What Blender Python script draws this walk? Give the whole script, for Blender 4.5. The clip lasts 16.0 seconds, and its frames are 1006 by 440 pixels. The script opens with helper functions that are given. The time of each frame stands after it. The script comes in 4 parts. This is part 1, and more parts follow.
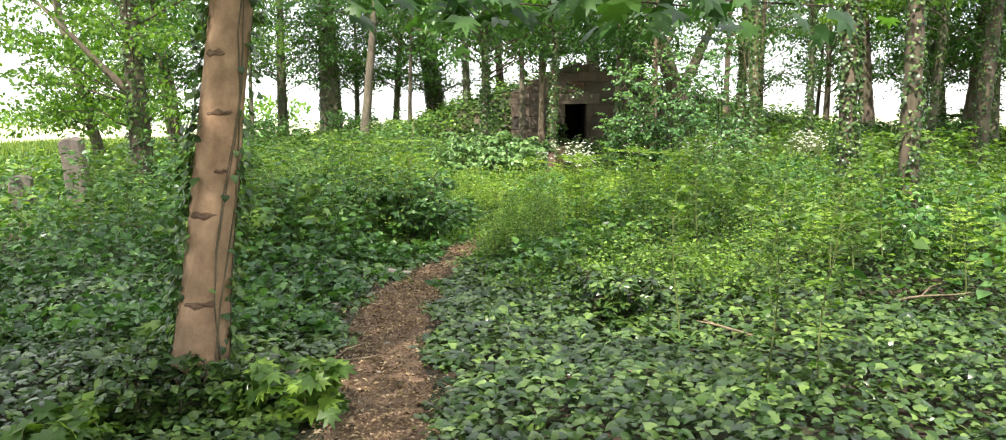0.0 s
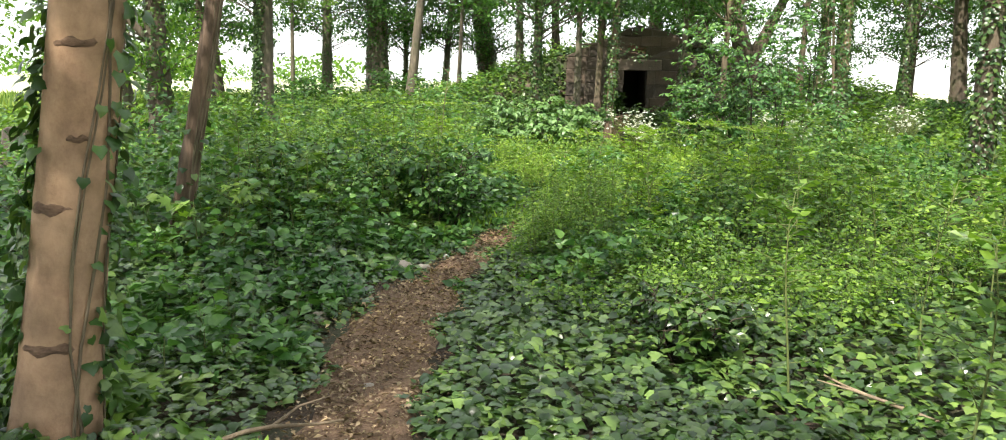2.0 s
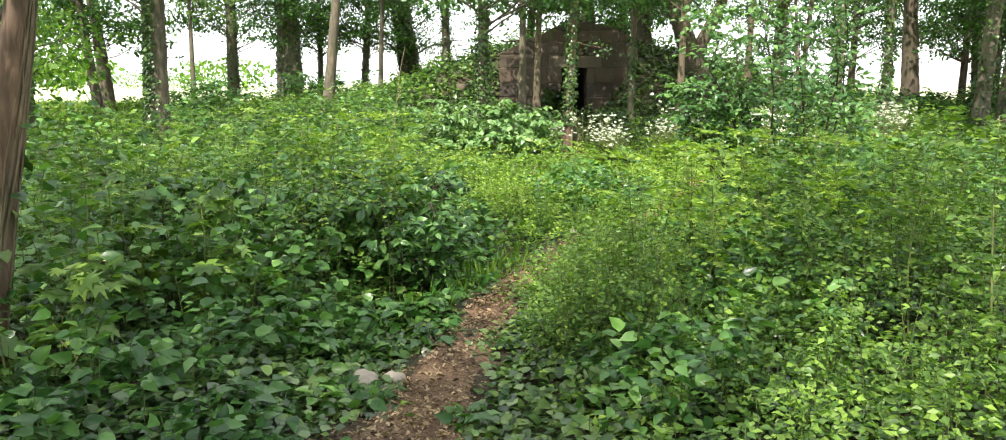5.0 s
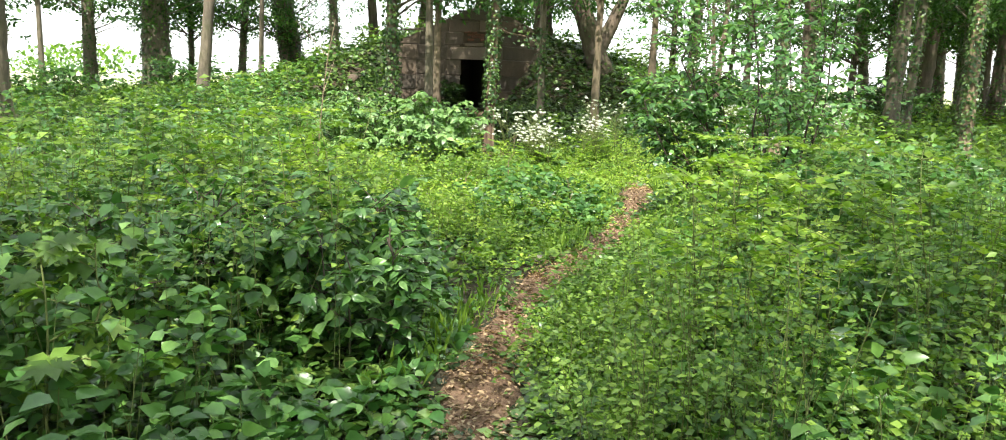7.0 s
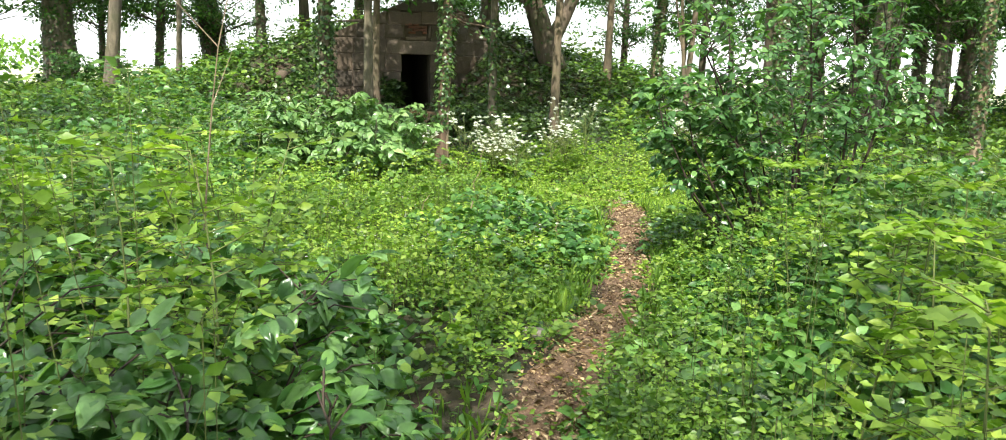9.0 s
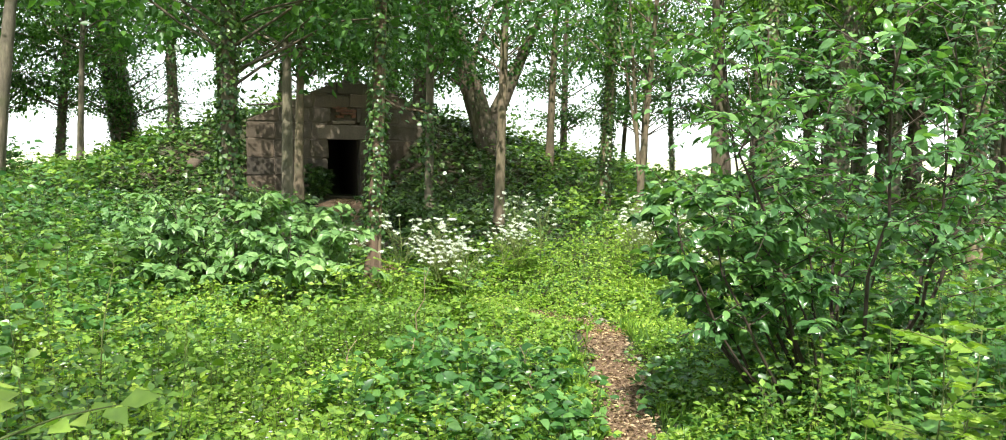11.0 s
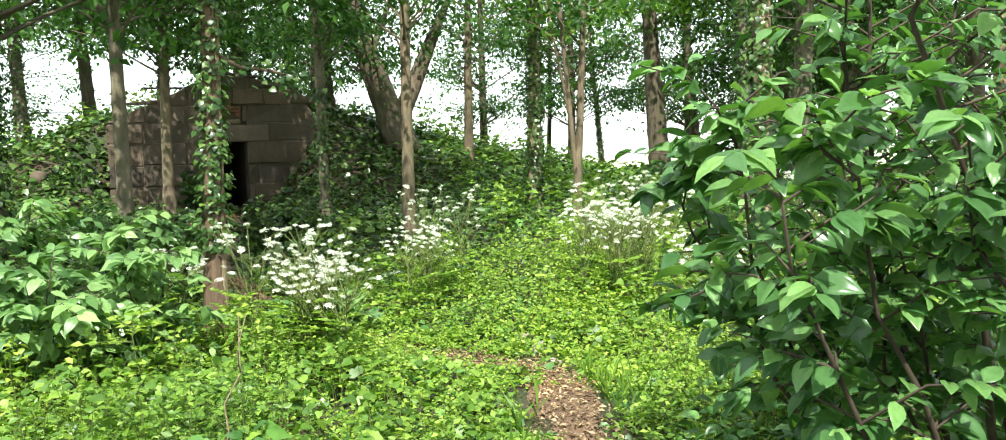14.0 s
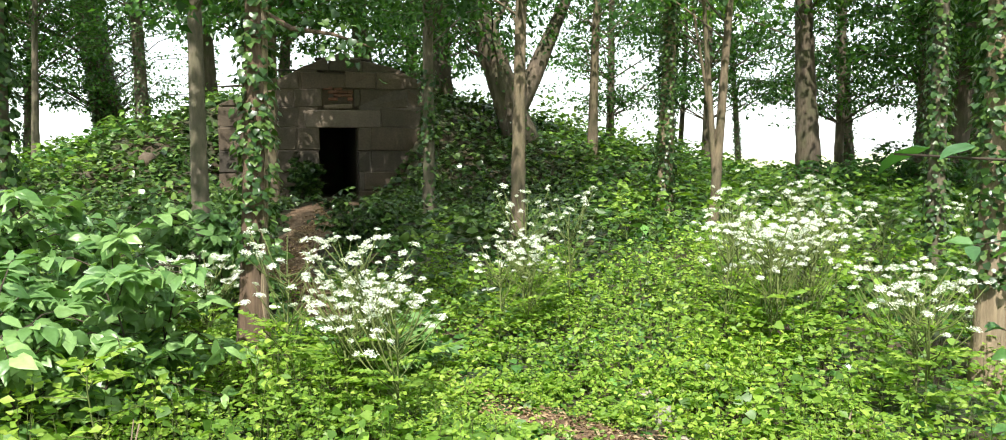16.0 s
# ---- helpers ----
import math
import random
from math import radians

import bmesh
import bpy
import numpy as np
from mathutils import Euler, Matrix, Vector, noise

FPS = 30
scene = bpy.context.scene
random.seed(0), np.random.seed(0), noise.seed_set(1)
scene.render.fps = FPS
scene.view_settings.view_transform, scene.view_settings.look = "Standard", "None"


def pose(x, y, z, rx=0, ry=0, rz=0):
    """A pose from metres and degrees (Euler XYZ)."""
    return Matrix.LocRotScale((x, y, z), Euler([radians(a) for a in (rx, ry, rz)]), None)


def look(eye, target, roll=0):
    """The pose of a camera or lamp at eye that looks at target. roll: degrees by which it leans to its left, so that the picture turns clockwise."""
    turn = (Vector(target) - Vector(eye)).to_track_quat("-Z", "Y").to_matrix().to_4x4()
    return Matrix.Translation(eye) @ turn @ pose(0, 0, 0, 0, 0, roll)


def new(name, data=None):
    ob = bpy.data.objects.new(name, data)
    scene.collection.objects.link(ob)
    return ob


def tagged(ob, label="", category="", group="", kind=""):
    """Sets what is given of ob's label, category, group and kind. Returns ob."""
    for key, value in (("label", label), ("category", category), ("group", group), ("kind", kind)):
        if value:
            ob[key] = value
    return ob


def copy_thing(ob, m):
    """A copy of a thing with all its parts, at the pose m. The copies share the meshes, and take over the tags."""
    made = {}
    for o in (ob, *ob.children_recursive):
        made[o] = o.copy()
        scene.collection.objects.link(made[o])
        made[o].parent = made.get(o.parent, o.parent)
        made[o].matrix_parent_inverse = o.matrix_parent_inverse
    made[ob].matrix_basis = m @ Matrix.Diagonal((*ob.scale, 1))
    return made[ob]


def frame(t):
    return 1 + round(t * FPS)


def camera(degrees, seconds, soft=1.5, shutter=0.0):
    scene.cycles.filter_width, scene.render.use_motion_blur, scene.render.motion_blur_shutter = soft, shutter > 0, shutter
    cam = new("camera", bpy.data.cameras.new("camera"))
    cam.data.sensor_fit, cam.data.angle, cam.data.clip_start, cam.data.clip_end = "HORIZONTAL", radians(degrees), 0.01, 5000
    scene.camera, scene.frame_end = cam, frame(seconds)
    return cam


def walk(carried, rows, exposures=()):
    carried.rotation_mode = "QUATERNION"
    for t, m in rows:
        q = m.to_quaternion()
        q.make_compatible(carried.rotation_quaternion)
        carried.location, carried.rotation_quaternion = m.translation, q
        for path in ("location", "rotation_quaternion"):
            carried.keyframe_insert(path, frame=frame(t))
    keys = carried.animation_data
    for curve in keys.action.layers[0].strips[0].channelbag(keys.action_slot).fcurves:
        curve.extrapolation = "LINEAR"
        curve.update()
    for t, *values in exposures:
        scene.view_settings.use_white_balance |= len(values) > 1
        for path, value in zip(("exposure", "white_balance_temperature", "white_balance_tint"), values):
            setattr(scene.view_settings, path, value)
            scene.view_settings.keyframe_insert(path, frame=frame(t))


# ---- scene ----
cam = camera(62.3, 16.0, soft=1.0, shutter=0.1)
PATH = [
    (0, (0.315, -1.373, 1.64), (0.28, 0.611, 1.396), -0.7),
    (0.5, (0.391, -0.924, 1.639), (0.295, 1.058, 1.393), -0.9),
    (1, (0.368, -0.478, 1.606), (0.232, 1.499, 1.337), -1.0),
    (1.5, (0.329, -0.014, 1.589), (0.184, 1.955, 1.269), -1.0),
    (2, (0.349, 0.47, 1.582), (0.194, 2.438, 1.257), 1.2),
    (2.5, (0.254, 0.94, 1.563), (0.107, 2.906, 1.231), 0.9),
    (3, (0.157, 1.398, 1.544), (0.017, 3.366, 1.214), 0.9),
    (3.5, (0.114, 1.857, 1.559), (-0.016, 3.825, 1.228), 0.8),
    (4, (-0.04, 2.325, 1.546), (-0.135, 4.295, 1.218), 0.6),
    (4.2, (-0.089, 2.499, 1.576), (-0.165, 4.471, 1.252), 0.3),
    (6.3, (-0.83, 4.0, 1.598), (-0.611, 5.962, 1.274), 0.6),
    (6.5, (-0.851, 4.214, 1.584), (-0.618, 6.173, 1.255), 0.6),
    (7, (-0.925, 4.804, 1.562), (-0.592, 6.747, 1.227), 1.2),
    (7.5, (-0.884, 5.306, 1.545), (-0.502, 7.238, 1.195), 1.2),
    (8, (-0.889, 5.867, 1.542), (-0.474, 7.793, 1.197), 1.5),
    (8.5, (-0.927, 6.4, 1.59), (-0.467, 8.315, 1.244), 1.3),
    (9, (-0.843, 6.91, 1.594), (-0.364, 8.821, 1.251), 1.2),
    (9.5, (-0.711, 7.463, 1.684), (-0.204, 9.371, 1.363), 0.8),
    (10, (-0.722, 7.981, 1.762), (-0.11, 9.874, 1.554), 1.5),
    (10.2, (-0.686, 8.139, 1.794), (-0.071, 10.033, 1.606), 1.4),
    (12.3, (-0.146, 10.087, 1.566), (0.599, 11.938, 1.428), -1.2),
    (12.5, (-0.062, 10.264, 1.551), (0.71, 12.103, 1.411), -1.3),
    (13, (0.131, 10.652, 1.573), (0.932, 12.479, 1.43), -2.2),
    (13.5, (0.353, 11.015, 1.558), (1.154, 12.842, 1.419), -2.0),
    (14, (0.583, 11.448, 1.485), (1.388, 13.272, 1.341), -2.1),
    (14.5, (0.796, 11.854, 1.459), (1.602, 13.676, 1.287), -1.5),
    (15, (1.004, 12.27, 1.479), (1.743, 14.12, 1.303), -0.3),
    (15.5, (1.099, 12.776, 1.482), (1.762, 14.655, 1.312), 0.2),
    (16, (1.282, 12.951, 1.498), (1.806, 14.875, 1.343), -0.4),
]
walk(cam, [(t, look(eye, target, roll)) for t, eye, target, roll in PATH], exposures=[(0.0, 0.99, 6550, 14), (2.0, 0.84, 6550, 12), (3.0, 0.94, 6550, 12), (4.0, 0.92, 6550, 12), (6.5, 1.11, 6500, 10), (7.5, 1.07, 6500, 10), (10.2, 0.89, 6450, 6), (13.0, 1.04, 6350, 4), (14.5, 1.03, 6350, 5), (16.0, 0.9, 6400, 7)])

# ---- light ----
SUN_EL, SUN_AZ = radians(52), radians(205)   # azimuth clockwise from +y: the sun stands behind the walker
world = bpy.data.worlds.new("sky")
scene.world = world
world.use_nodes = True
wn = world.node_tree
sky = wn.nodes.new("ShaderNodeTexSky")
sky.sky_type, sky.sun_disc = "NISHITA", False
sky.sun_elevation, sky.sun_rotation = SUN_EL, SUN_AZ
sky.air_density, sky.dust_density = 1.0, 1.0
# thin bright haze over the whole sky
haze = wn.nodes.new("ShaderNodeMix")
haze.data_type = "RGBA"
haze.inputs[0].default_value = 0.75
haze.inputs[7].default_value = (9.6, 9.85, 9.95, 1)
wn.links.new(sky.outputs[0], haze.inputs[6])
wn.links.new(haze.outputs[2], wn.nodes["Background"].inputs[0])
wn.nodes["Background"].inputs[1].default_value = 0.14
sun_data = bpy.data.lights.new("sun", "SUN")
sun_data.energy, sun_data.angle, sun_data.color = 5.0, radians(0.6), (1.0, 0.95, 0.86)
sun = new("sun", sun_data)
to_sun = Vector((math.sin(SUN_AZ) * math.cos(SUN_EL), math.cos(SUN_AZ) * math.cos(SUN_EL), math.sin(SUN_EL)))
sun.matrix_world = look(to_sun * 60, (0, 0, 0))


# ---- materials ----
def material(name, rough=0.8):
    m = bpy.data.materials.new(name)
    m.use_nodes = True
    nt = m.node_tree
    b = nt.nodes["Principled BSDF"]
    b.inputs["Roughness"].default_value = rough
    return m, nt, b


def ramp(nt, fac, stops):
    r = nt.nodes.new("ShaderNodeValToRGB")
    els = r.color_ramp.elements
    while len(els) < len(stops):
        els.new(0.5)
    for e, (p, c) in zip(els, stops):
        e.position, e.color = p, (*c, 1)
    nt.links.new(fac, r.inputs[0])
    return r.outputs[0]


def noise_out(nt, scale, detail=5, coord="Object", stretch=(1, 1, 1), rough=0.6):
    tc = nt.nodes.new("ShaderNodeTexCoord")
    mp = nt.nodes.new("ShaderNodeMapping")
    mp.inputs["Scale"].default_value = stretch
    n = nt.nodes.new("ShaderNodeTexNoise")
    n.inputs["Scale"].default_value, n.inputs["Detail"].default_value = scale, detail
    n.inputs["Roughness"].default_value = rough
    nt.links.new(tc.outputs[coord], mp.inputs[0])
    nt.links.new(mp.outputs[0], n.inputs["Vector"])
    return n.outputs[0]


def mix(nt, fac, a, b, mode="MIX"):
    x = nt.nodes.new("ShaderNodeMix")
    x.data_type, x.blend_type = "RGBA", mode
    for sock, v in ((0, fac), (6, a), (7, b)):
        if isinstance(v, (int, float)):
            x.inputs[sock].default_value = v
        elif isinstance(v, tuple):
            x.inputs[sock].default_value = (*v, 1)
        else:
            nt.links.new(v, x.inputs[sock])
    return x.outputs[2]


def bump(nt, b, height, strength=0.5, distance=0.02):
    n = nt.nodes.new("ShaderNodeBump")
    n.inputs["Strength"].default_value, n.inputs["Distance"].default_value = strength, distance
    nt.links.new(height, n.inputs["Height"])
    nt.links.new(n.outputs[0], b.inputs["Normal"])


def leaf_material(name, dark, mid, light, rough=0.5, through_light=0.35, patch=0.35):
    """Leaves: each leaf its own tint, larger drifts of colour, some light passing through the blade."""
    m, nt, b = material(name, rough)
    geo = nt.nodes.new("ShaderNodeNewGeometry")
    col = ramp(nt, geo.outputs["Random Per Island"], [(0.0, dark), (0.45, mid), (0.86, light), (1.0, tuple(min(1, c * 1.35) for c in light))])
    drift = ramp(nt, noise_out(nt, patch * 2, 3), [(0.3, (0.72, 0.8, 0.8)), (0.7, (1.25, 1.18, 0.95))])
    col = mix(nt, 1.0, col, drift, "MULTIPLY")
    veins = ramp(nt, noise_out(nt, 45, 2), [(0.3, (0.86, 0.88, 0.86)), (0.7, (1.12, 1.1, 1.1))])
    col = mix(nt, 1.0, col, veins, "MULTIPLY")
    nt.links.new(col, b.inputs["Base Color"])
    tr = nt.nodes.new("ShaderNodeBsdfTranslucent")
    warm = mix(nt, 1.0, col, (1.25, 1.4, 0.5), "MULTIPLY")
    nt.links.new(warm, tr.inputs[0])
    ms = nt.nodes.new("ShaderNodeMixShader")
    ms.inputs[0].default_value = through_light
    nt.links.new(b.outputs[0], ms.inputs[1])
    nt.links.new(tr.outputs[0], ms.inputs[2])
    nt.links.new(ms.outputs[0], nt.nodes["Material Output"].inputs[0])
    return m


def bark_material(name, dark, light, stretch=0.25, scale=14, strength=0.7, green=0.0):
    m, nt, b = material(name, 0.9)
    grain = noise_out(nt, scale, 8, stretch=(1, 1, stretch), rough=0.7)
    col = ramp(nt, grain, [(0.3, dark), (0.68, light)])
    big = ramp(nt, noise_out(nt, 1.7, 4), [(0.35, (0.7, 0.7, 0.7)), (0.7, (1.15, 1.1, 1.05))])
    col = mix(nt, 1.0, col, big, "MULTIPLY")
    if green:
        moss = ramp(nt, noise_out(nt, 2.6, 5), [(0.45, (0, 0, 0)), (0.65, (green, green, green))])
        col = mix(nt, moss, col, (0.07, 0.09, 0.03))
    nt.links.new(col, b.inputs["Base Color"])
    bump(nt, b, grain, strength, 0.02)
    return m


IVY = leaf_material("ivy_leaf", (0.017, 0.045, 0.01), (0.043, 0.096, 0.02), (0.116, 0.186, 0.046), 0.28, 0.14)
IVY_TRUNK = leaf_material("ivy_on_bark", (0.02, 0.052, 0.014), (0.042, 0.1, 0.022), (0.108, 0.175, 0.045), 0.34, 0.25)
HERB = leaf_material("herb_leaf", (0.052, 0.118, 0.017), (0.108, 0.21, 0.03), (0.195, 0.308, 0.052), 0.45, 0.36)
# yellower young leaf, lightened further so the colour carries some of the clearing's sunshine
HERB_LIGHT = leaf_material("sunlit_young_herb_leaf", (0.118, 0.224, 0.03), (0.2, 0.33, 0.045), (0.315, 0.42, 0.08), 0.5, 0.42)
NETTLE = leaf_material("nettle_leaf", (0.026, 0.084, 0.02), (0.06, 0.158, 0.036), (0.125, 0.25, 0.065), 0.33, 0.28)
SHRUB = leaf_material("shrub_leaf", (0.055, 0.135, 0.05), (0.1, 0.215, 0.078), (0.17, 0.31, 0.11), 0.24, 0.38)
ELDER = leaf_material("elder_leaf", (0.085, 0.18, 0.06), (0.145, 0.265, 0.09), (0.225, 0.355, 0.14), 0.36, 0.3)
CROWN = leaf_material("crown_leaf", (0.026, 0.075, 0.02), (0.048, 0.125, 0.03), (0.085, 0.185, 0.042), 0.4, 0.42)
# paler copy of the crown leaf, sun on the foliage put into its colour
CROWN_SUNLIT = leaf_material("sunlit_tint_crown_leaf", (0.055, 0.135, 0.02), (0.095, 0.2, 0.028), (0.165, 0.28, 0.04), 0.5, 0.45)
PETAL = leaf_material("white_petal", (0.74, 0.76, 0.75), (0.8, 0.82, 0.82), (0.6, 0.61, 0.61), 0.7, 0.1)
GRASS = leaf_material("grass_blade", (0.07, 0.14, 0.025), (0.12, 0.20, 0.035), (0.22, 0.28, 0.06), 0.6, 0.35)
DRY_LEAF = leaf_material("dry_leaf", (0.085, 0.05, 0.032), (0.215, 0.138, 0.088), (0.4, 0.295, 0.2), 0.85, 0.1)
STEM = bark_material("green_stem", (0.09, 0.13, 0.03), (0.17, 0.2, 0.06), 0.1, 30, 0.2)
TWIG = bark_material("brown_twig", (0.03, 0.022, 0.016), (0.085, 0.06, 0.042), 0.15, 25, 0.3)
BARK_BROWN = bark_material("smooth_brown_bark", (0.23, 0.14, 0.085), (0.52, 0.345, 0.215), 0.8, 7, 0.6, 0.08)
BARK_SCAR = bark_material("dark_bark_scar", (0.11, 0.065, 0.04), (0.27, 0.17, 0.11), 2.5, 30, 0.9)
BARK_PALE = bark_material("pale_furrowed_bark", (0.15, 0.112, 0.07), (0.42, 0.33, 0.22), 0.12, 18, 0.9)
BARK_TAN = bark_material("tan_bark", (0.085, 0.067, 0.044), (0.235, 0.18, 0.12), 0.3, 15, 0.6, 0.35)
BARK_GREY = bark_material("grey_bark", (0.082, 0.071, 0.05), (0.21, 0.178, 0.128), 0.22, 16, 0.8, 0.35)
BARK_DARK = bark_material("dark_bark", (0.055, 0.042, 0.03), (0.16, 0.125, 0.09), 0.18, 13, 0.9, 0.4)
BARK_ROUGH = bark_material("furrowed_bark", (0.06, 0.04, 0.026), (0.22, 0.15, 0.10), 0.12, 18, 1.0)


def ground_material():
    m, nt, b = material("woodland_soil", 0.95)
    fine = noise_out(nt, 18, 8, rough=0.7)
    soil = ramp(nt, fine, [(0.3, (0.026, 0.017, 0.01)), (0.7, (0.09, 0.057, 0.034))])
    mossy = ramp(nt, noise_out(nt, 1.1, 5), [(0.4, (0, 0, 0)), (0.62, (1, 1, 1))])
    soil = mix(nt, mossy, soil, (0.035, 0.055, 0.018))
    grass = ramp(nt, noise_out(nt, 0.3, 8), [(0.3, (0.36, 0.38, 0.2)), (0.7, (0.52, 0.52, 0.34))])
    geo = nt.nodes.new("ShaderNodeNewGeometry")
    # open fields lie outside the belt of trees
    dist = nt.nodes.new("ShaderNodeVectorMath")
    dist.operation = "DISTANCE"
    nt.links.new(geo.outputs["Position"], dist.inputs[0])
    dist.inputs[1].default_value = (3.0, 20.0, 0.0)
    mr = nt.nodes.new("ShaderNodeMapRange")
    mr.inputs["From Min"].default_value, mr.inputs["From Max"].default_value = 23.0, 27.0
    nt.links.new(dist.outputs["Value"], mr.inputs["Value"])
    col = mix(nt, mr.outputs[0], soil, grass)
    nt.links.new(col, b.inputs["Base Color"])
    bump(nt, b, fine, 0.8, 0.04)
    return m


def path_material():
    m, nt, b = material("trodden_earth", 0.95)
    fine = noise_out(nt, 60, 8, rough=0.75)
    col = ramp(nt, fine, [(0.28, (0.085, 0.05, 0.031)), (0.5, (0.2, 0.125, 0.076)), (0.75, (0.4, 0.285, 0.185))])
    big = ramp(nt, noise_out(nt, 3, 5), [(0.35, (0.7, 0.66, 0.62)), (0.68, (1.12, 1.1, 1.06))])
    nt.links.new(mix(nt, 1.0, col, big, "MULTIPLY"), b.inputs["Base Color"])
    bump(nt, b, fine, 0.9, 0.02)
    return m


def stone_material(name, dark, light, warm=(0.9, 0.8, 0.75)):
    m, nt, b = material(name, 0.9)
    fine = noise_out(nt, 26, 8, rough=0.7)
    col = ramp(nt, fine, [(0.12, dark), (0.88, light)])
    info = nt.nodes.new("ShaderNodeObjectInfo")
    tint = ramp(nt, info.outputs["Random"], [(0.0, (0.72, 0.72, 0.72)), (0.5, (1, 0.96, 0.92)), (1.0, (1.2, 1.08, 1.0))])
    col = mix(nt, 1.0, col, tint, "MULTIPLY")
    stain = ramp(nt, noise_out(nt, 1.9, 6, stretch=(1, 1, 0.5)), [(0.3, (0.62, 0.62, 0.62)), (0.66, (1.08, 1.04, 1.0))])
    col = mix(nt, 1.0, col, stain, "MULTIPLY")
    nt.links.new(col, b.inputs["Base Color"])
    bump(nt, b, fine, 0.6, 0.015)
    return m


GROUND, EARTH = ground_material(), path_material()
SANDSTONE = stone_material("red_sandstone", (0.042, 0.035, 0.026), (0.138, 0.114, 0.085))
MORTAR = stone_material("old_mortar", (0.06, 0.05, 0.04), (0.17, 0.145, 0.118))
TAN_STONE = stone_material("weathered_tan_stone", (0.1, 0.08, 0.06), (0.27, 0.22, 0.17))
BRICK = stone_material("old_brick", (0.11, 0.045, 0.03), (0.27, 0.13, 0.09))
LIMESTONE = stone_material("pale_stone", (0.2, 0.185, 0.16), (0.55, 0.52, 0.46))
GREY_STONE = stone_material("grey_stone", (0.10, 0.085, 0.07), (0.27, 0.235, 0.2))


# ---- building helpers ----
rng = np.random.default_rng(7)


def arrays_to_mesh(name, verts, tris):
    me = bpy.data.meshes.new(name)
    me.vertices.add(len(verts))
    me.vertices.foreach_set("co", np.ascontiguousarray(verts, dtype=np.float32).ravel())
    me.loops.add(len(tris) * 3)
    me.loops.foreach_set("vertex_index", np.ascontiguousarray(tris, dtype=np.int32).ravel())
    me.polygons.add(len(tris))
    me.polygons.foreach_set("loop_start", np.arange(0, len(tris) * 3, 3, dtype=np.int32))
    me.update(calc_edges=True)
    return me


def mesh_part(name, me, mat, parent=None, label="", smooth=False):
    me.materials.clear()
    me.materials.append(mat)
    if smooth:
        me.shade_smooth()
    ob = new(name, me)
    ob.parent = parent
    return tagged(ob, label)


def part(name, bm, mat, parent=None, label="", smooth=False):
    me = bpy.data.meshes.new(name)
    bm.to_mesh(me)
    bm.free()
    return mesh_part(name, me, mat, parent, label, smooth)


def mass(name, vt, mat, parent, label="", smooth=False):
    """A part made of many small leaves or twigs."""
    return tagged(mesh_part(name, arrays_to_mesh(name, *vt), mat, parent, label, smooth), kind="stuff")


IVY_SHAPE = (np.array([[0, .02, 0], [-.4, -.08, -.05], [-.55, .27, -.07], [-.33, .58, .0], [0, 1, -.13], [.33, .58, .0], [.55, .27, -.07], [.4, -.08, -.05], [0, .38, .06]], float),
             np.array([[i, 8, (i + 1) % 8] for i in range(8)])[:, ::-1])
OVAL_SHAPE = (np.array([[0, 0, 0], [-.27, .3, .07], [-.24, .65, .05], [0, 1, -.16], [.24, .65, .05], [.27, .3, .07], [0, .5, -.01]], float),
              np.array([[0, 6, 1], [1, 6, 2], [2, 6, 3], [3, 6, 4], [4, 6, 5], [5, 6, 0]]))
IVY_FAR = (np.array([[0, 0, 0], [-.46, .08, -.04], [-.44, .52, .03], [0, 1, -.14], [.44, .52, .03], [.46, .08, -.04]], float), np.array([[0, 2, 1], [0, 3, 2], [0, 4, 3], [0, 5, 4]]))
BROAD_SHAPE = (IVY_FAR[0] * np.array([0.62, 1, 1.2]), IVY_FAR[1])
FOLD_SHAPE = (np.array([[0, 0, 0], [-.3, .45, .08], [0, 1, -.1], [.3, .45, .08]], float), np.array([[0, 2, 1], [0, 3, 2]]))
BLADE_SHAPE = (np.array([[-.02, 0, 0], [.02, 0, 0], [.012, .6, .05], [0, 1, .25]], float), np.array([[0, 1, 2], [0, 2, 3]]))


def oval_blade(rows=7, half=0.29, droop=0.24, cup=0.09):
    """A smooth oval leaf with a pointed tip: a midrib, two halves raised beside it, the tip hanging."""
    v, t = [(0.0, 0.0, 0.0)], []
    for i in range(1, rows):
        u = i / rows
        w = half * math.sin(math.pi * u ** 0.85) ** 0.75
        z = -droop * u * u
        v += [(-w, u, z + cup * 0.6), (-w * 0.5, u, z + cup), (0.0, u, z), (w * 0.5, u, z + cup), (w, u, z + cup * 0.6)]
    tip = len(v)
    v.append((0.0, 1.04, -droop * 1.2))
    for k in range(4):
        t.append((0, 2 + k, 1 + k))
        t.append((tip, tip - 5 + k, tip - 4 + k))
        for i in range(rows - 2):
            a = 1 + i * 5 + k
            t += [(a, a + 1, a + 6), (a, a + 6, a + 5)]
    return np.array(v, float), np.array(t)


NEAR_SHAPE = oval_blade(5)
SMALL_OVAL = oval_blade(3)
MAPLE_SHAPE = (np.array([[0, 0, 0], [-.3, -.08, 0], [-.58, .3, -.05], [-.24, .36, .03], [-.42, .74, -.06], [-.12, .62, .03], [0, 1, -.1], [.12, .62, .03], [.42, .74, -.06], [.24, .36, .03], [.58, .3, -.05], [.3, -.08, 0], [0, .35, .05]], float),
               np.array([[i, 12, (i + 1) % 12] for i in range(12)])[:, ::-1])


def unit(v):
    return v / np.maximum(np.linalg.norm(v, axis=1, keepdims=True), 1e-9)


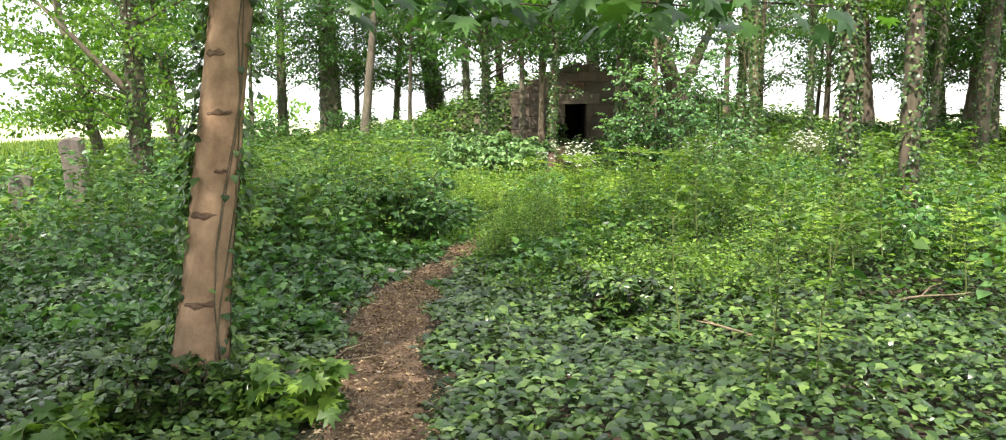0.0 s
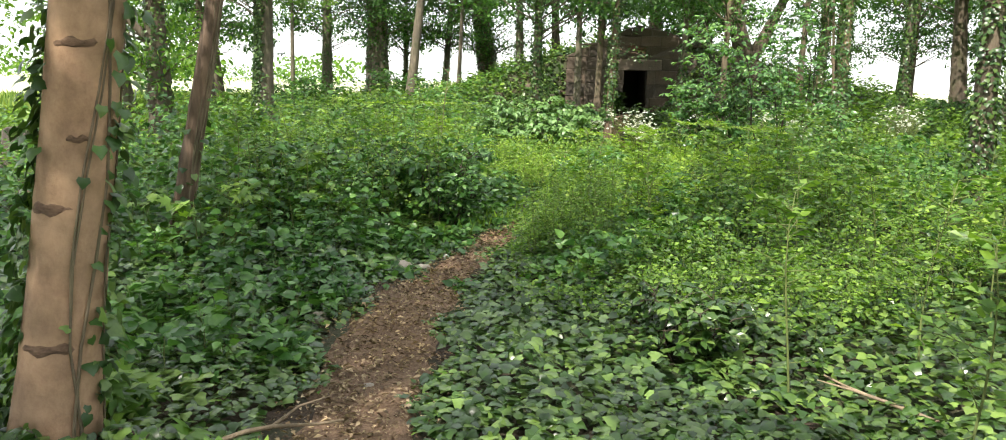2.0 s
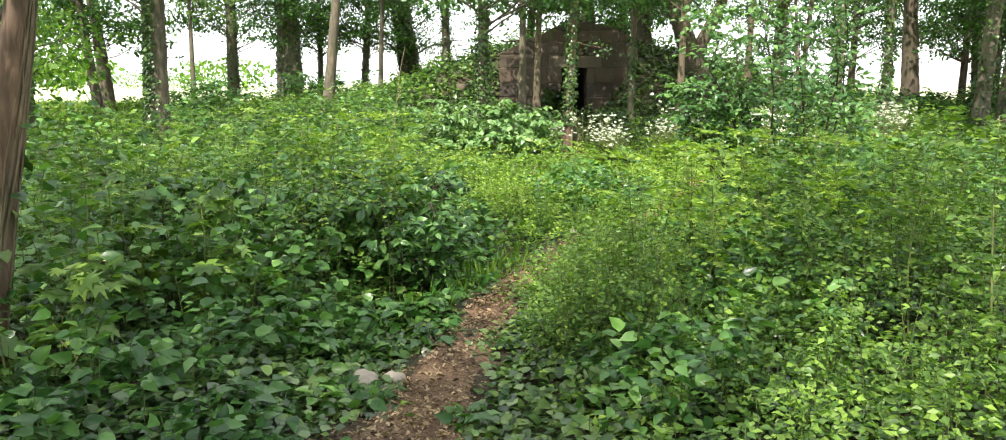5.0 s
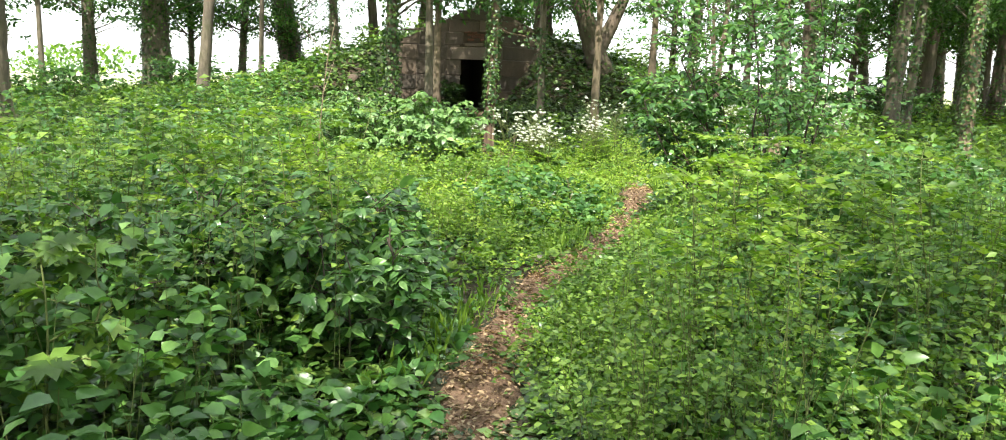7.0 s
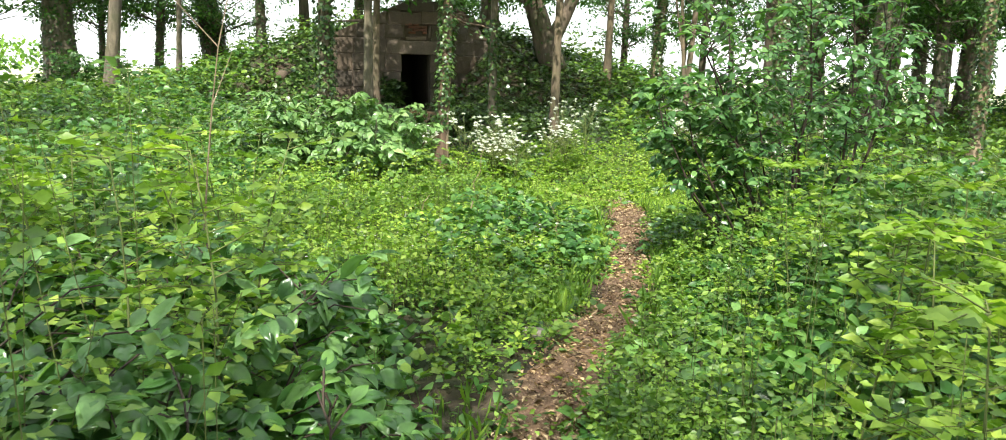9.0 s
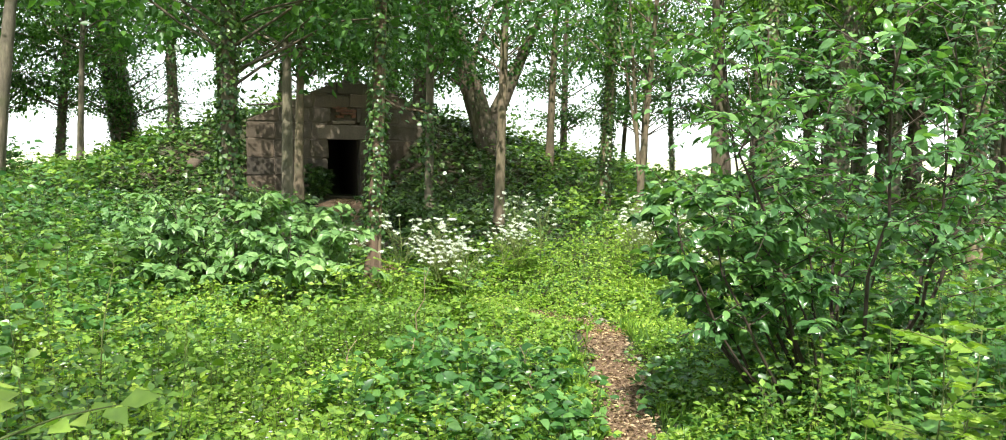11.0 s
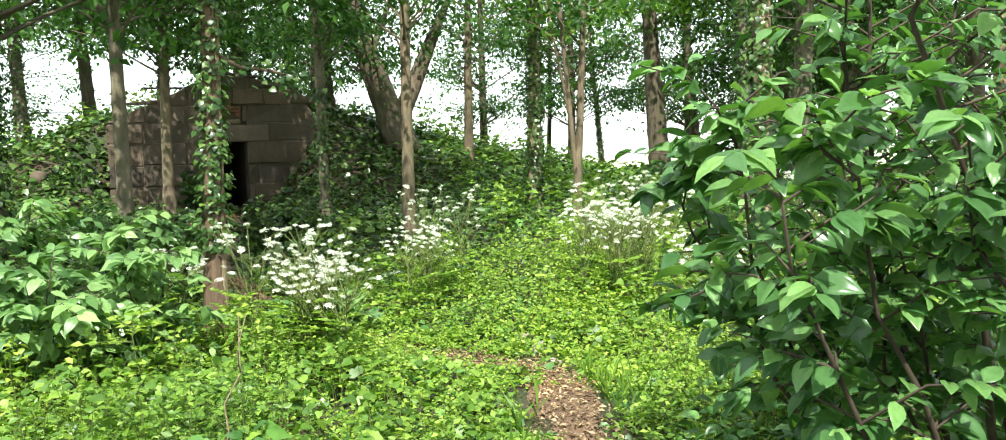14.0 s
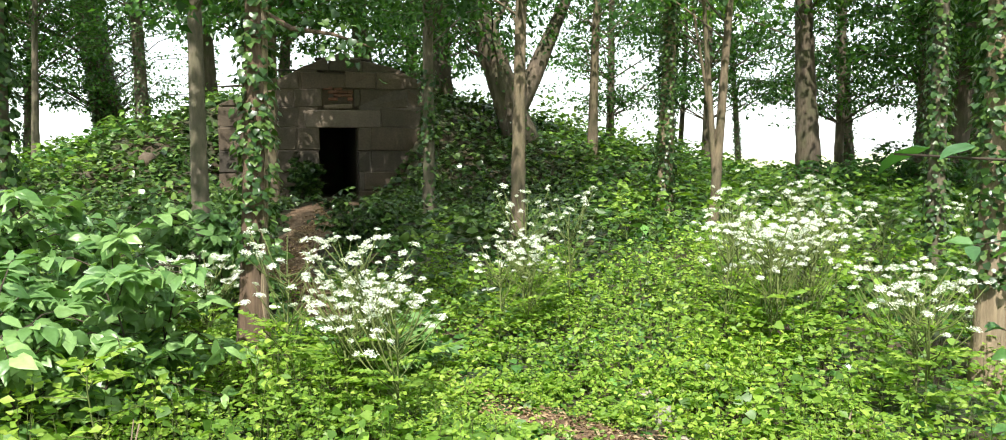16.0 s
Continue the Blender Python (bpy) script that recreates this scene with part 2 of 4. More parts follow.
def leaves(base, along, up, size, shape):
    """Blades at the places base, growing along, with their faces up; returns verts, tris."""
    tv, tt = shape
    along = unit(along)
    side = unit(np.cross(along, up))
    up = np.cross(side, along)
    s = np.asarray(size)[:, None, None]
    v = base[:, None, :] + s * (tv[None, :, 0:1] * side[:, None, :] + tv[None, :, 1:2] * along[:, None, :] + tv[None, :, 2:3] * up[:, None, :])
    t = tt[None] + (np.arange(len(base)) * len(tv))[:, None, None]
    return v.reshape(-1, 3), t.reshape(-1, 3)


def join(*pieces):
    vs, ts, n = [], [], 0
    for v, t in pieces:
        vs.append(v)
        ts.append(t + n)
        n += len(v)
    return np.concatenate(vs), np.concatenate(ts)


def tube(points, radii, sides=6, wobble=0.0, ridge=0.0):
    """A tapered tube along points; returns verts, tris."""
    p = np.asarray(points, float)
    d = np.gradient(p, axis=0)
    d = unit(d)
    ref = np.array([1.0, 0.13, 0.07]) if abs(d[0][2]) > 0.6 else np.array([0.05, 0.1, 1.0])
    a = unit(np.cross(d, ref))
    b = np.cross(d, a)
    ang = np.linspace(0, 2 * np.pi, sides, endpoint=False)
    r = np.asarray(radii, float)[:, None] * (1 + wobble * rng.normal(size=(len(p), sides)) + ridge * np.cos(np.arange(sides) * np.pi)[None] * (0.6 + 0.4 * rng.random((len(p), sides))))
    v = p[:, None, :] + r[:, :, None] * (np.cos(ang)[None, :, None] * a[:, None, :] + np.sin(ang)[None, :, None] * b[:, None, :])
    t = []
    for i in range(len(p) - 1):
        for j in range(sides):
            k = (j + 1) % sides
            q = (i * sides + j, i * sides + k, (i + 1) * sides + k, (i + 1) * sides + j)
            t += [(q[0], q[1], q[2]), (q[0], q[2], q[3])]
    n = len(p) * sides
    t += [(n - sides + j, n - sides + j + 1, n - 1) for j in range(sides - 2)]
    return v.reshape(-1, 3), np.array(t)


def stems(a, b, width):
    """Thin three-sided stems from the places a to b, many at once."""
    n = len(a)
    off = np.array([[1, 0, 0], [-.5, .87, 0], [-.5, -.87, 0]])
    w = np.asarray(width).reshape(-1, 1, 1)
    v = np.concatenate([a[:, None] + off * w, b[:, None] + off * w * 0.5], axis=1)
    t = np.array([[0, 1, 4], [0, 4, 3], [1, 2, 5], [1, 5, 4], [2, 0, 3], [2, 3, 5]])
    return v.reshape(-1, 3), (t[None] + (np.arange(n) * 6)[:, None, None]).reshape(-1, 3)


def smooth_step(x, a, b):
    u = np.clip((np.asarray(x, float) - a) / (b - a), 0, 1)
    return u * u * (3 - 2 * u)


DOOR_X0, DOOR_X1, SILL, LINTEL, FACE = 2.24, 3.10, 0.58, 2.15, 32.0


def ground_z(x, y):
    """Height of the ground: nearly flat, rising to the foot of the mound, with the mound behind the stone front."""
    x, y = np.asarray(x, float), np.asarray(y, float)
    z = 0.04 * np.sin(x * 0.9 + 1.3) * np.sin(y * 0.7) + 0.03 * np.sin(x * 2.3 + y * 1.7) * smooth_step(np.abs(x) + np.abs(y - 16), 60, 30)
    z = z * smooth_step(np.hypot(x - 3, y - 18), 70, 40)
    z = z + 0.5 * smooth_step(y, 16, 30) * smooth_step(np.hypot(x - 2.5, y - 32), 24, 9)
    flank = np.where(x > 2.5, smooth_step(x, 3.35, 5.1), smooth_step(2.5 - x, 2.1, 3.6))
    front = (1 - flank) * smooth_step(y, 32.5, 34.6) + flank * smooth_step(y, 27.5, 34.2)
    back = 1 - smooth_step(y, 38, 45)
    high = 2.75 * np.exp(-(((x - 2.5) / np.where(x > 2.5, 8.2, 5.7)) ** 2)) * front * back
    trench = smooth_step(np.abs(x - 2.67), 1.05, 0.75) * smooth_step(y, 36.4, 35.8)
    high = high * (1 - trench)
    return z + high


WAY = [(0.35, -3.0), (0.15, -0.5), (-0.2, 1.4), (-0.4, 2.7), (-0.55, 3.6), (-0.71, 4.9), (-0.77, 6.1), (-0.68, 7.4), (-0.44, 8.45), (-0.12, 9.5), (0.26, 10.45), (0.86, 11.45), (1.46, 12.45), (2.05, 13.75), (2.5, 14.9), (2.88, 15.8), (3.1, 16.5), (2.95, 17.05), (2.57, 17.5), (2.17, 18.5), (1.8, 19.8), (1.3, 21.9), (1.4, 23.6), (1.72, 25.6), (2.25, 29.0), (2.65, 31.6)]
way_t = np.linspace(0, len(WAY) - 1, 150)
way_x = np.interp(way_t, range(len(WAY)), [p[0] for p in WAY])
way_y = np.interp(way_t, range(len(WAY)), [p[1] for p in WAY])
for _ in range(6):
    way_x[1:-1] = (way_x[:-2] + 2 * way_x[1:-1] + way_x[2:]) / 4
    way_y[1:-1] = (way_y[:-2] + 2 * way_y[1:-1] + way_y[2:]) / 4


def way_distance(x, y):
    d = np.full(np.shape(x), 1e9)
    for px, py in zip(way_x, way_y):
        d = np.minimum(d, (x - px) ** 2 + (y - py) ** 2)
    return np.sqrt(d)


def scatter(n, x0, x1, y0, y1, keep):
    """About n places in a rectangle, thinned by keep(x, y) between 0 and 1."""
    x, y = rng.uniform(x0, x1, n), rng.uniform(y0, y1, n)
    k = rng.random(n) < keep(x, y)
    return x[k], y[k]


def patches(x, y, f, seed):
    """A smooth drifting pattern between 0 and 1."""
    return 0.5 + 0.25 * (np.sin(f * x + 1.7 * seed + 1.3 * np.sin(f * 0.7 * y + seed)) + np.sin(f * 1.1 * y - 0.6 * f * x + 2.9 * seed))


# ---- ground ----
def build_ground():
    far = np.array([60, 80, 120, 200, 400, 900, 2500.0])
    gx = np.concatenate([3 - far[::-1], np.arange(-45, -14, 2.0), np.arange(-14, 18, 0.25), np.arange(18, 52, 2.0), 3 + far])
    gy = np.concatenate([18 - far[::-1], np.arange(-34, -5, 2.0), np.arange(-5, 46, 0.25), np.arange(46, 72, 2.0), 18 + far])
    X, Y = np.meshgrid(gx, gy)
    Z = ground_z(X, Y)
    v = np.stack([X, Y, Z], -1).reshape(-1, 3)
    nx, ny = len(gx), len(gy)
    i = (np.arange(ny - 1)[:, None] * nx + np.arange(nx - 1)[None]).ravel()
    t = np.concatenate([np.stack([i, i + 1, i + nx + 1], 1), np.stack([i, i + nx + 1, i + nx], 1)])
    tagged(mesh_part("ground", arrays_to_mesh("ground", v, t), GROUND, smooth=True), "dark woodland soil under ivy, open fields beyond", "ground", kind="structure")


def build_path():
    n = len(way_x)
    cross = np.linspace(-1, 1, 9)
    dx, dy = np.gradient(way_x), np.gradient(way_y)
    ln = np.hypot(dx, dy)
    nx, ny = -dy / ln, dx / ln
    half = 0.2 - 0.015 * smooth_step(way_y, 11, 13) + 0.13 * smooth_step(way_y, 8.5, 5.0) + 0.2 * smooth_step(way_y, 20, 21.5) + 0.3 * smooth_step(way_y, 26, 28) * smooth_step(way_y, 31.5, 30) + 0.03 * np.sin(way_t * 5.1) + 0.02 * rng.normal(size=n)
    v = []
    for c in cross:
        w = half * c * (1 + 0.10 * rng.normal(size=n) * (abs(c) > 0.9))
        x, y = way_x + nx * w, way_y + ny * w
        z = ground_z(x, y) + 0.022 - 0.03 * (abs(c) > 0.95) - 0.012 * (1 - c * c) - 0.07 * smooth_step(y, 17.5, 17.9) * smooth_step(y, 20.3, 19.8) + 0.004 * rng.normal(size=n)
        v.append(np.stack([x, y, z], 1))
    v = np.stack(v, 1).reshape(-1, 3)
    k = len(cross)
    i = (np.arange(n - 1)[:, None] * k + np.arange(k - 1)[None]).ravel()
    t = np.concatenate([np.stack([i, i + k + 1, i + 1], 1), np.stack([i, i + k, i + k + 1], 1)])
    tagged(mesh_part("path", arrays_to_mesh("path", v, t), EARTH, smooth=True), "narrow trodden earth path strewn with dry litter", "path", kind="structure")


build_ground()
build_path()


# ---- the stone front in the mound ----
TOP = [(0.1, 2.6), (0.7, 2.95), (1.3, 3.17), (1.95, 3.55), (2.6, 3.74), (3.4, 3.66), (3.9, 3.55), (4.4, 3.3), (4.9, 2.5)]


def top_z(x):
    return float(np.interp(x, [p[0] for p in TOP], [p[1] for p in TOP]))


def block(x0, x1, z0, z1a, z1b, y0, y1, rough=0.012, edge=0.018):
    """A hewn stone with worn edges; its top may slope from z1a to z1b."""
    bm = bmesh.new()
    vs = [bm.verts.new((x + rng.normal() * rough, y + rng.normal() * rough * 1.2, z + rng.normal() * rough)) for x, y, z in
          ((x0, y0, z0), (x1, y0, z0), (x1, y1, z0), (x0, y1, z0), (x0, y0, z1a), (x1, y0, z1b), (x1, y1, z1b), (x0, y1, z1a))]
    for f in ((0, 3, 2, 1), (4, 5, 6, 7), (0, 1, 5, 4), (1, 2, 6, 5), (2, 3, 7, 6), (3, 0, 4, 7)):
        bm.faces.new([vs[i] for i in f])
    bmesh.ops.bevel(bm, geom=bm.edges[:], offset=edge, segments=1, affect="EDGES")
    return bm


def build_bunker():
    root = tagged(new("stone_bunker"), "weathered red sandstone vault front with a dark open doorway", "bunker")
    root.location = (2.67, FACE, SILL)
    bpy.context.view_layer.update()
    inv = Matrix.Translation((-2.67, -FACE, -SILL))

    def add(name, bm, mat, label=""):
        bm.transform(inv)
        return part(name, bm, mat, root, label)

    # core of the wall, a little behind the faces of the blocks
    for name, xs in (("wall_core", (0.14, DOOR_X0 - 0.02)), ("wall_core", (DOOR_X1 + 0.02, 4.86))):
        bm = bmesh.new()
        line = sorted({xs[0], xs[1], *[p[0] for p in TOP if xs[0] < p[0] < xs[1]]})
        f = [bm.verts.new((x, FACE + 0.022, 0.2)) for x in line] + [bm.verts.new((x, FACE + 0.022, top_z(x) - 0.05)) for x in reversed(line)]
        face = bm.faces.new(f)
        ext = bmesh.ops.extrude_face_region(bm, geom=[face])
        for g in ext["geom"]:
            if isinstance(g, bmesh.types.BMVert):
                g.co.y += 0.5
        bmesh.ops.recalc_face_normals(bm, faces=bm.faces[:])
        add(name, bm, MORTAR, "pale crumbling mortar")
    add("wall_core", block(DOOR_X0 - 0.02, DOOR_X1 + 0.02, LINTEL + 0.03, top_z(DOOR_X0) - 0.06, top_z(DOOR_X1) - 0.06, FACE + 0.13, FACE + 0.53), MORTAR)
    # courses of blocks
    z, row = 0.25, 0
    heights = [0.46, 0.44, 0.48, 0.42, 0.45, 0.4, 0.38, 0.36, 0.3, 0.3, 0.3]
    while z < 3.75:
        h = heights[row % len(heights)]
        if abs(z + h - LINTEL) < 0.2:
            h = LINTEL - z
        x = 0.1 - (0.3 if row % 2 else 0.0)
        while x < 4.88:
            w = rng.uniform(0.6, 1.15)
            a, b = max(x, 0.1), min(x + w, 4.9)
            if 4.9 - b < 0.25:
                b = 4.9
            x = b
            spans = [(a, b)]
            if z < LINTEL - 0.05 and z + h > SILL:
                spans = [s for s in ((a, min(b, DOOR_X0)), (max(a, DOOR_X1), b)) if s[1] - s[0] > 0.12]
            elif abs(z - LINTEL) < 0.05:
                spans = [s for s in ((a, min(b, 1.92)), (max(a, 3.62), b)) if s[1] - s[0] > 0.12]
            elif abs(z - LINTEL) < 0.55:
                spans = [s for s in ((a, min(b, 2.35)), (max(a, 3.0), b)) if s[1] - s[0] > 0.12]
            for s0, s1 in spans:
                ta, tb = min(z + h, top_z(s0)), min(z + h, top_z(s1))
                if max(ta, tb) - z < 0.06 or s1 - s0 < 0.1:
                    continue
                add("stone_block", block(s0 + 0.011, s1 - 0.011, z + 0.011, max(ta, z + 0.05) - 0.011, max(tb, z + 0.05) - 0.011, FACE + rng.uniform(-0.018, 0.012), FACE + 0.3, 0.014, 0.014), SANDSTONE)
        z += h
        row += 1
    add("lintel", block(1.93, 3.61, LINTEL + 0.005, LINTEL + 0.4, LINTEL + 0.385, FACE - 0.02, FACE + 0.5), TAN_STONE, "long pale sandstone lintel over the doorway")
    # the broken patch over the lintel, with red bricks laid bare
    for r in range(5):
        for c in range(3):
            if rng.random() < 0.3:
                continue
            x0 = 2.36 + c * 0.215 + (0.1 if r % 2 else 0) + rng.uniform(-.01, .01)
            z0 = LINTEL + 0.42 + r * 0.078 + 0.1
            add("brick", block(x0, min(x0 + 0.2, 3.0), z0, z0 + 0.065, z0 + 0.065, FACE + rng.uniform(0.0, 0.05), FACE + 0.3, 0.006, 0.006), BRICK)
    add("stone_block", block(2.36, 2.99, LINTEL + 0.41, LINTEL + 0.5, LINTEL + 0.52, FACE + 0.03, FACE + 0.3), TAN_STONE)
    for x0, w, zz in ((2.2, 0.38, 0.0), (2.65, 0.3, 0.03), (3.0, 0.42, -0.02)):
        add("coping_stone", block(x0, x0 + w, top_z(x0 + w / 2) - 0.03, top_z(x0 + w / 2) + 0.05 + zz, top_z(x0 + w / 2) + 0.02, FACE + 0.06, FACE + 0.4, 0.02), SANDSTONE)
    # the passage behind the doorway
    for name, x0, x1, z0, z1, y0, y1 in (("side_wall", 1.75, DOOR_X0, 0.3, 2.3, FACE + 0.5, 36.2), ("side_wall", DOOR_X1, 3.6, 0.3, 2.3, FACE + 0.5, 36.2),
                                         ("end_wall", 1.75, 3.6, 0.3, 2.6, 36.2, 36.6), ("passage_roof", 1.7, 3.65, 2.3, 3.0, FACE + 0.5, 36.6)):
        add(name, block(x0, x1, z0, z1, z1, y0, y1), SANDSTONE)
    add("door_sill", block(DOOR_X0 - 0.1, DOOR_X1 + 0.1, SILL - 0.2, SILL + 0.02, SILL + 0.0, FACE - 0.12, FACE + 0.5), SANDSTONE, "worn stone sill")


build_bunker()


# ---- trees ----
def trunk_line(h, lean, bend, seed):
    k = 14
    u = np.linspace(0, 1, k)
    r = np.random.default_rng(seed)
    ph = r.uniform(0, 6, 2)
    x = lean[0] * u * h + bend * np.sin(u * 3.2 + ph[0]) * u
    y = lean[1] * u * h + bend * np.sin(u * 2.7 + ph[1]) * u
    return np.stack([x, y, u * h - 0.15], 1)


def on_line(line, z):
    return np.stack([np.interp(z, line[:, 2], line[:, 0]), np.interp(z, line[:, 2], line[:, 1]), z], -1)


def ivy_sleeve(line, radii, z0, z1, density, size=0.07, depth=0.07, shape=None, arc=None):
    """Ivy leaves standing off a trunk, all round or in an arc."""
    n = int(1.25 * density * (z1 - z0) * (0.07 / size) ** 1.25)
    z = rng.uniform(z0, z1, n)
    c = on_line(line, z)
    r = np.interp(z, line[:, 2], radii)
    a = rng.uniform(0, 2 * np.pi, n)
    if arc:
        a = np.where(rng.random(n) < 0.6, arc[0], arc[1]) + rng.normal(size=n) * 0.35
    out = np.stack([np.cos(a), np.sin(a), np.zeros(n)], 1)
    base = c + out * (r + rng.uniform(0.0, depth, n))[:, None]
    along = out * 0.45 + np.array([0, 0, -0.75]) + rng.normal(size=(n, 3)) * 0.35
    up = out + np.array([0, 0, 0.45]) + rng.normal(size=(n, 3)) * 0.25
    return leaves(base, along, up, rng.uniform(0.6, 1.15, n) * size, shape or IVY_SHAPE)


def vine_strands(line, radii, z0, z1, count):
    out = []
    for _ in range(count):
        a0, turn = rng.uniform(-0.75, 0.4), rng.uniform(-0.15, 0.15)
        z = np.linspace(z0, z1, 16)
        a = a0 + turn * (z - z0) + 0.3 * np.sin(z * 3.3 + a0 * 7) + 0.08 * np.sin(z * 11 + a0)
        c = on_line(line, z)
        r = np.interp(z, line[:, 2], radii) + 0.004
        out.append(tube(c + np.stack([np.cos(a) * r, np.sin(a) * r, 0 * z], 1), np.linspace(0.006, 0.003, 16) * rng.uniform(0.6, 1.3), 5))
    return join(*out)


def crown(line, h, radii, base, spread, clusters, per, size, low=0.0):
    """Limbs and leaf clusters round the upper trunk; low > 0 lets twigs hang below the base of the crown."""
    limbs, lv = [], []
    for i in range(int(clusters * 1.35)):
        u = rng.random() ** 1.15
        z = base + (h - base) * u
        reach = spread * math.sqrt(max(0.08, 1 - (2 * u - 0.75) ** 2 * 0.7)) * rng.uniform(0.25, 1.0)
        a = rng.uniform(0, 2 * math.pi)
        c0 = on_line(line, np.array([min(max(z - reach * 0.45, base * 0.75), h * 0.97)]))[0]
        end = on_line(line, np.array([min(z, h * 0.97)]))[0] + np.array([math.cos(a) * reach, math.sin(a) * reach, rng.uniform(-0.2, 0.3) - low * rng.random() * reach * 0.5])
        m = (c0 + end) / 2 + np.array([0, 0, 0.12 * reach]) + rng.normal(size=3) * 0.1
        r0 = min(0.034, 0.008 + 0.008 * reach)
        limbs.append(tube([c0, (c0 + m) / 2 + rng.normal(size=3) * 0.04, m, (m + end) / 2, end], np.linspace(r0, 0.006, 5), 3))
        # sprays of leaves along the outer half of the limb
        k = int(per * 1.85 * rng.uniform(0.6, 1.4))
        knots = m + (end - m) * rng.uniform(0.0, 1.15, (7, 1)) + rng.normal(size=(7, 3)) * np.array([0.42, 0.42, 0.2])
        pick = rng.integers(0, 7, k)
        p = knots[pick] + rng.normal(size=(k, 3)) * np.array([0.2, 0.2, 0.075])
        along = (p - knots[pick]) * 1.6 + np.array([0, 0, -0.25]) + rng.normal(size=(k, 3)) * 0.35
        up = np.array([0, 0, 1.0]) + rng.normal(size=(k, 3)) * 0.5
        lv.append(leaves(p, along, up, rng.uniform(0.7, 1.25, k) * size * 1.0, FOLD_SHAPE))
    return join(*limbs), join(*lv)


def tree(x, y, r, h, label, bark=None, lean=(0, 0), bend=0.1, ivy=0.0, ivy_top=None, ivy_foot=-0.05, ivy_arc=None, ivy_size=0.07, vines=0, base=4.0, spread=2.6, clusters=34, per=60,
         size=0.13, leaf=None, low=0.0, flare=0.35, seed=1, limbs=(), sides=12, scars=()):
    root = tagged(new("tree"), label, "tree")
    root.location = (x, y, float(ground_z(x, y)))
    bark = bark or BARK_GREY
    line = trunk_line(h, lean, bend, seed)
    u = np.linspace(0, 1, len(line))
    radii = r * (1 - 0.82 * u) * (1 + flare * np.exp(-u * h / 0.35))
    fine = np.concatenate([np.linspace(line[0, 2], min(6, h * 0.7), 40), np.linspace(min(6, h * 0.7) + 0.3, line[-1, 2], 8)])
    fr = np.interp(fine, line[:, 2], radii)
    furrowed = bark is BARK_ROUGH or bark is BARK_PALE
    pieces = [tube(on_line(line, fine), fr, 20 if furrowed else sides, 0.012 if sides > 12 else 0.035, 0.09 if furrowed else 0.0)]
    for z0, dx, dy, dz, lr in limbs:
        p0 = on_line(line, np.array([z0]))[0]
        e = np.array([dx, dy, dz])
        if lr < 0.03:
            q = p0 + e * rng.uniform(0.35, 1.0, (60, 1)) + rng.normal(size=(60, 3)) * 0.09
            mass("sprig", leaves(q, rng.normal(size=(60, 3)) * 0.5 + np.array([0.4, 0, -0.5]), rng.normal(size=(60, 3)) * 0.4 + np.array([0, -0.5, 0.8]), rng.uniform(0.035, 0.06, 60), IVY_SHAPE), IVY_TRUNK, root, "ivy sprig standing off the trunk")
        mesh_part("limb", arrays_to_mesh("limb", *tube([p0, p0 + e * 0.3 + np.array([0, 0, -0.05]), p0 + e * 0.65, p0 + e], [lr, lr * 0.85, lr * 0.6, lr * 0.25], 8, 0.04)), bark, root, smooth=True)
    trunk = mesh_part("trunk", arrays_to_mesh("trunk", *join(*pieces)), bark, root, smooth=True)
    for z0, a0, wide, tall in scars:
        # raised ring scars of old branches
        zz, aa = np.meshgrid(np.linspace(-1, 1, 5), np.linspace(-1, 1, 13))
        edge = np.clip(1 - aa ** 2, 0, 1) ** 0.5
        z = z0 + zz * 0.85 * tall * (0.1 + 0.9 * edge * (0.75 + 0.25 * np.sin(aa * 9 + z0 * 5))) + 0.004 * np.sin(aa * 7 + z0 * 9)
        rr = np.interp(z, line[:, 2], radii) - 0.012 + 0.02 * edge * (1 - zz ** 2)
        c = on_line(line, z.ravel())
        ang = a0 + aa.ravel() * wide
        v = c + np.stack([np.cos(ang) * rr.ravel(), np.sin(ang) * rr.ravel(), 0 * ang], 1)
        q = (np.arange(12)[:, None] * 5 + np.arange(4)[None]).ravel()
        t = np.concatenate([np.stack([q, q + 5, q + 6], 1), np.stack([q, q + 6, q + 1], 1)])
        mesh_part("bark_scar", arrays_to_mesh("bark_scar", v, t), BARK_SCAR, root, "dark ring scar of an old branch", smooth=True)
    if vines:
        mass("ivy_wood", vine_strands(line, radii, 0, min(4.5, h * 0.6), vines), BARK_TAN if y < 10 else BARK_PALE, root, "bare climbing ivy stems")
    if ivy:
        mass("ivy", ivy_sleeve(line, radii, ivy_foot, ivy_top or h * 0.5, ivy, ivy_size, shape=(IVY_FAR if y > 18.5 or x > 5.3 else IVY_SHAPE), arc=ivy_arc), IVY_TRUNK, root, "ivy climbing the trunk")
    if clusters:
        base = max(1.3, base - 0.8 * float(ground_z(x, y))) if x > 1.5 else base
        lb, lv = crown(line, h, radii, base, spread, clusters, per, size, low)
        mass("limb_wood", lb, bark, root)
        mass("crown", lv, leaf or CROWN, root, "loose crown of small green leaves")
    return root


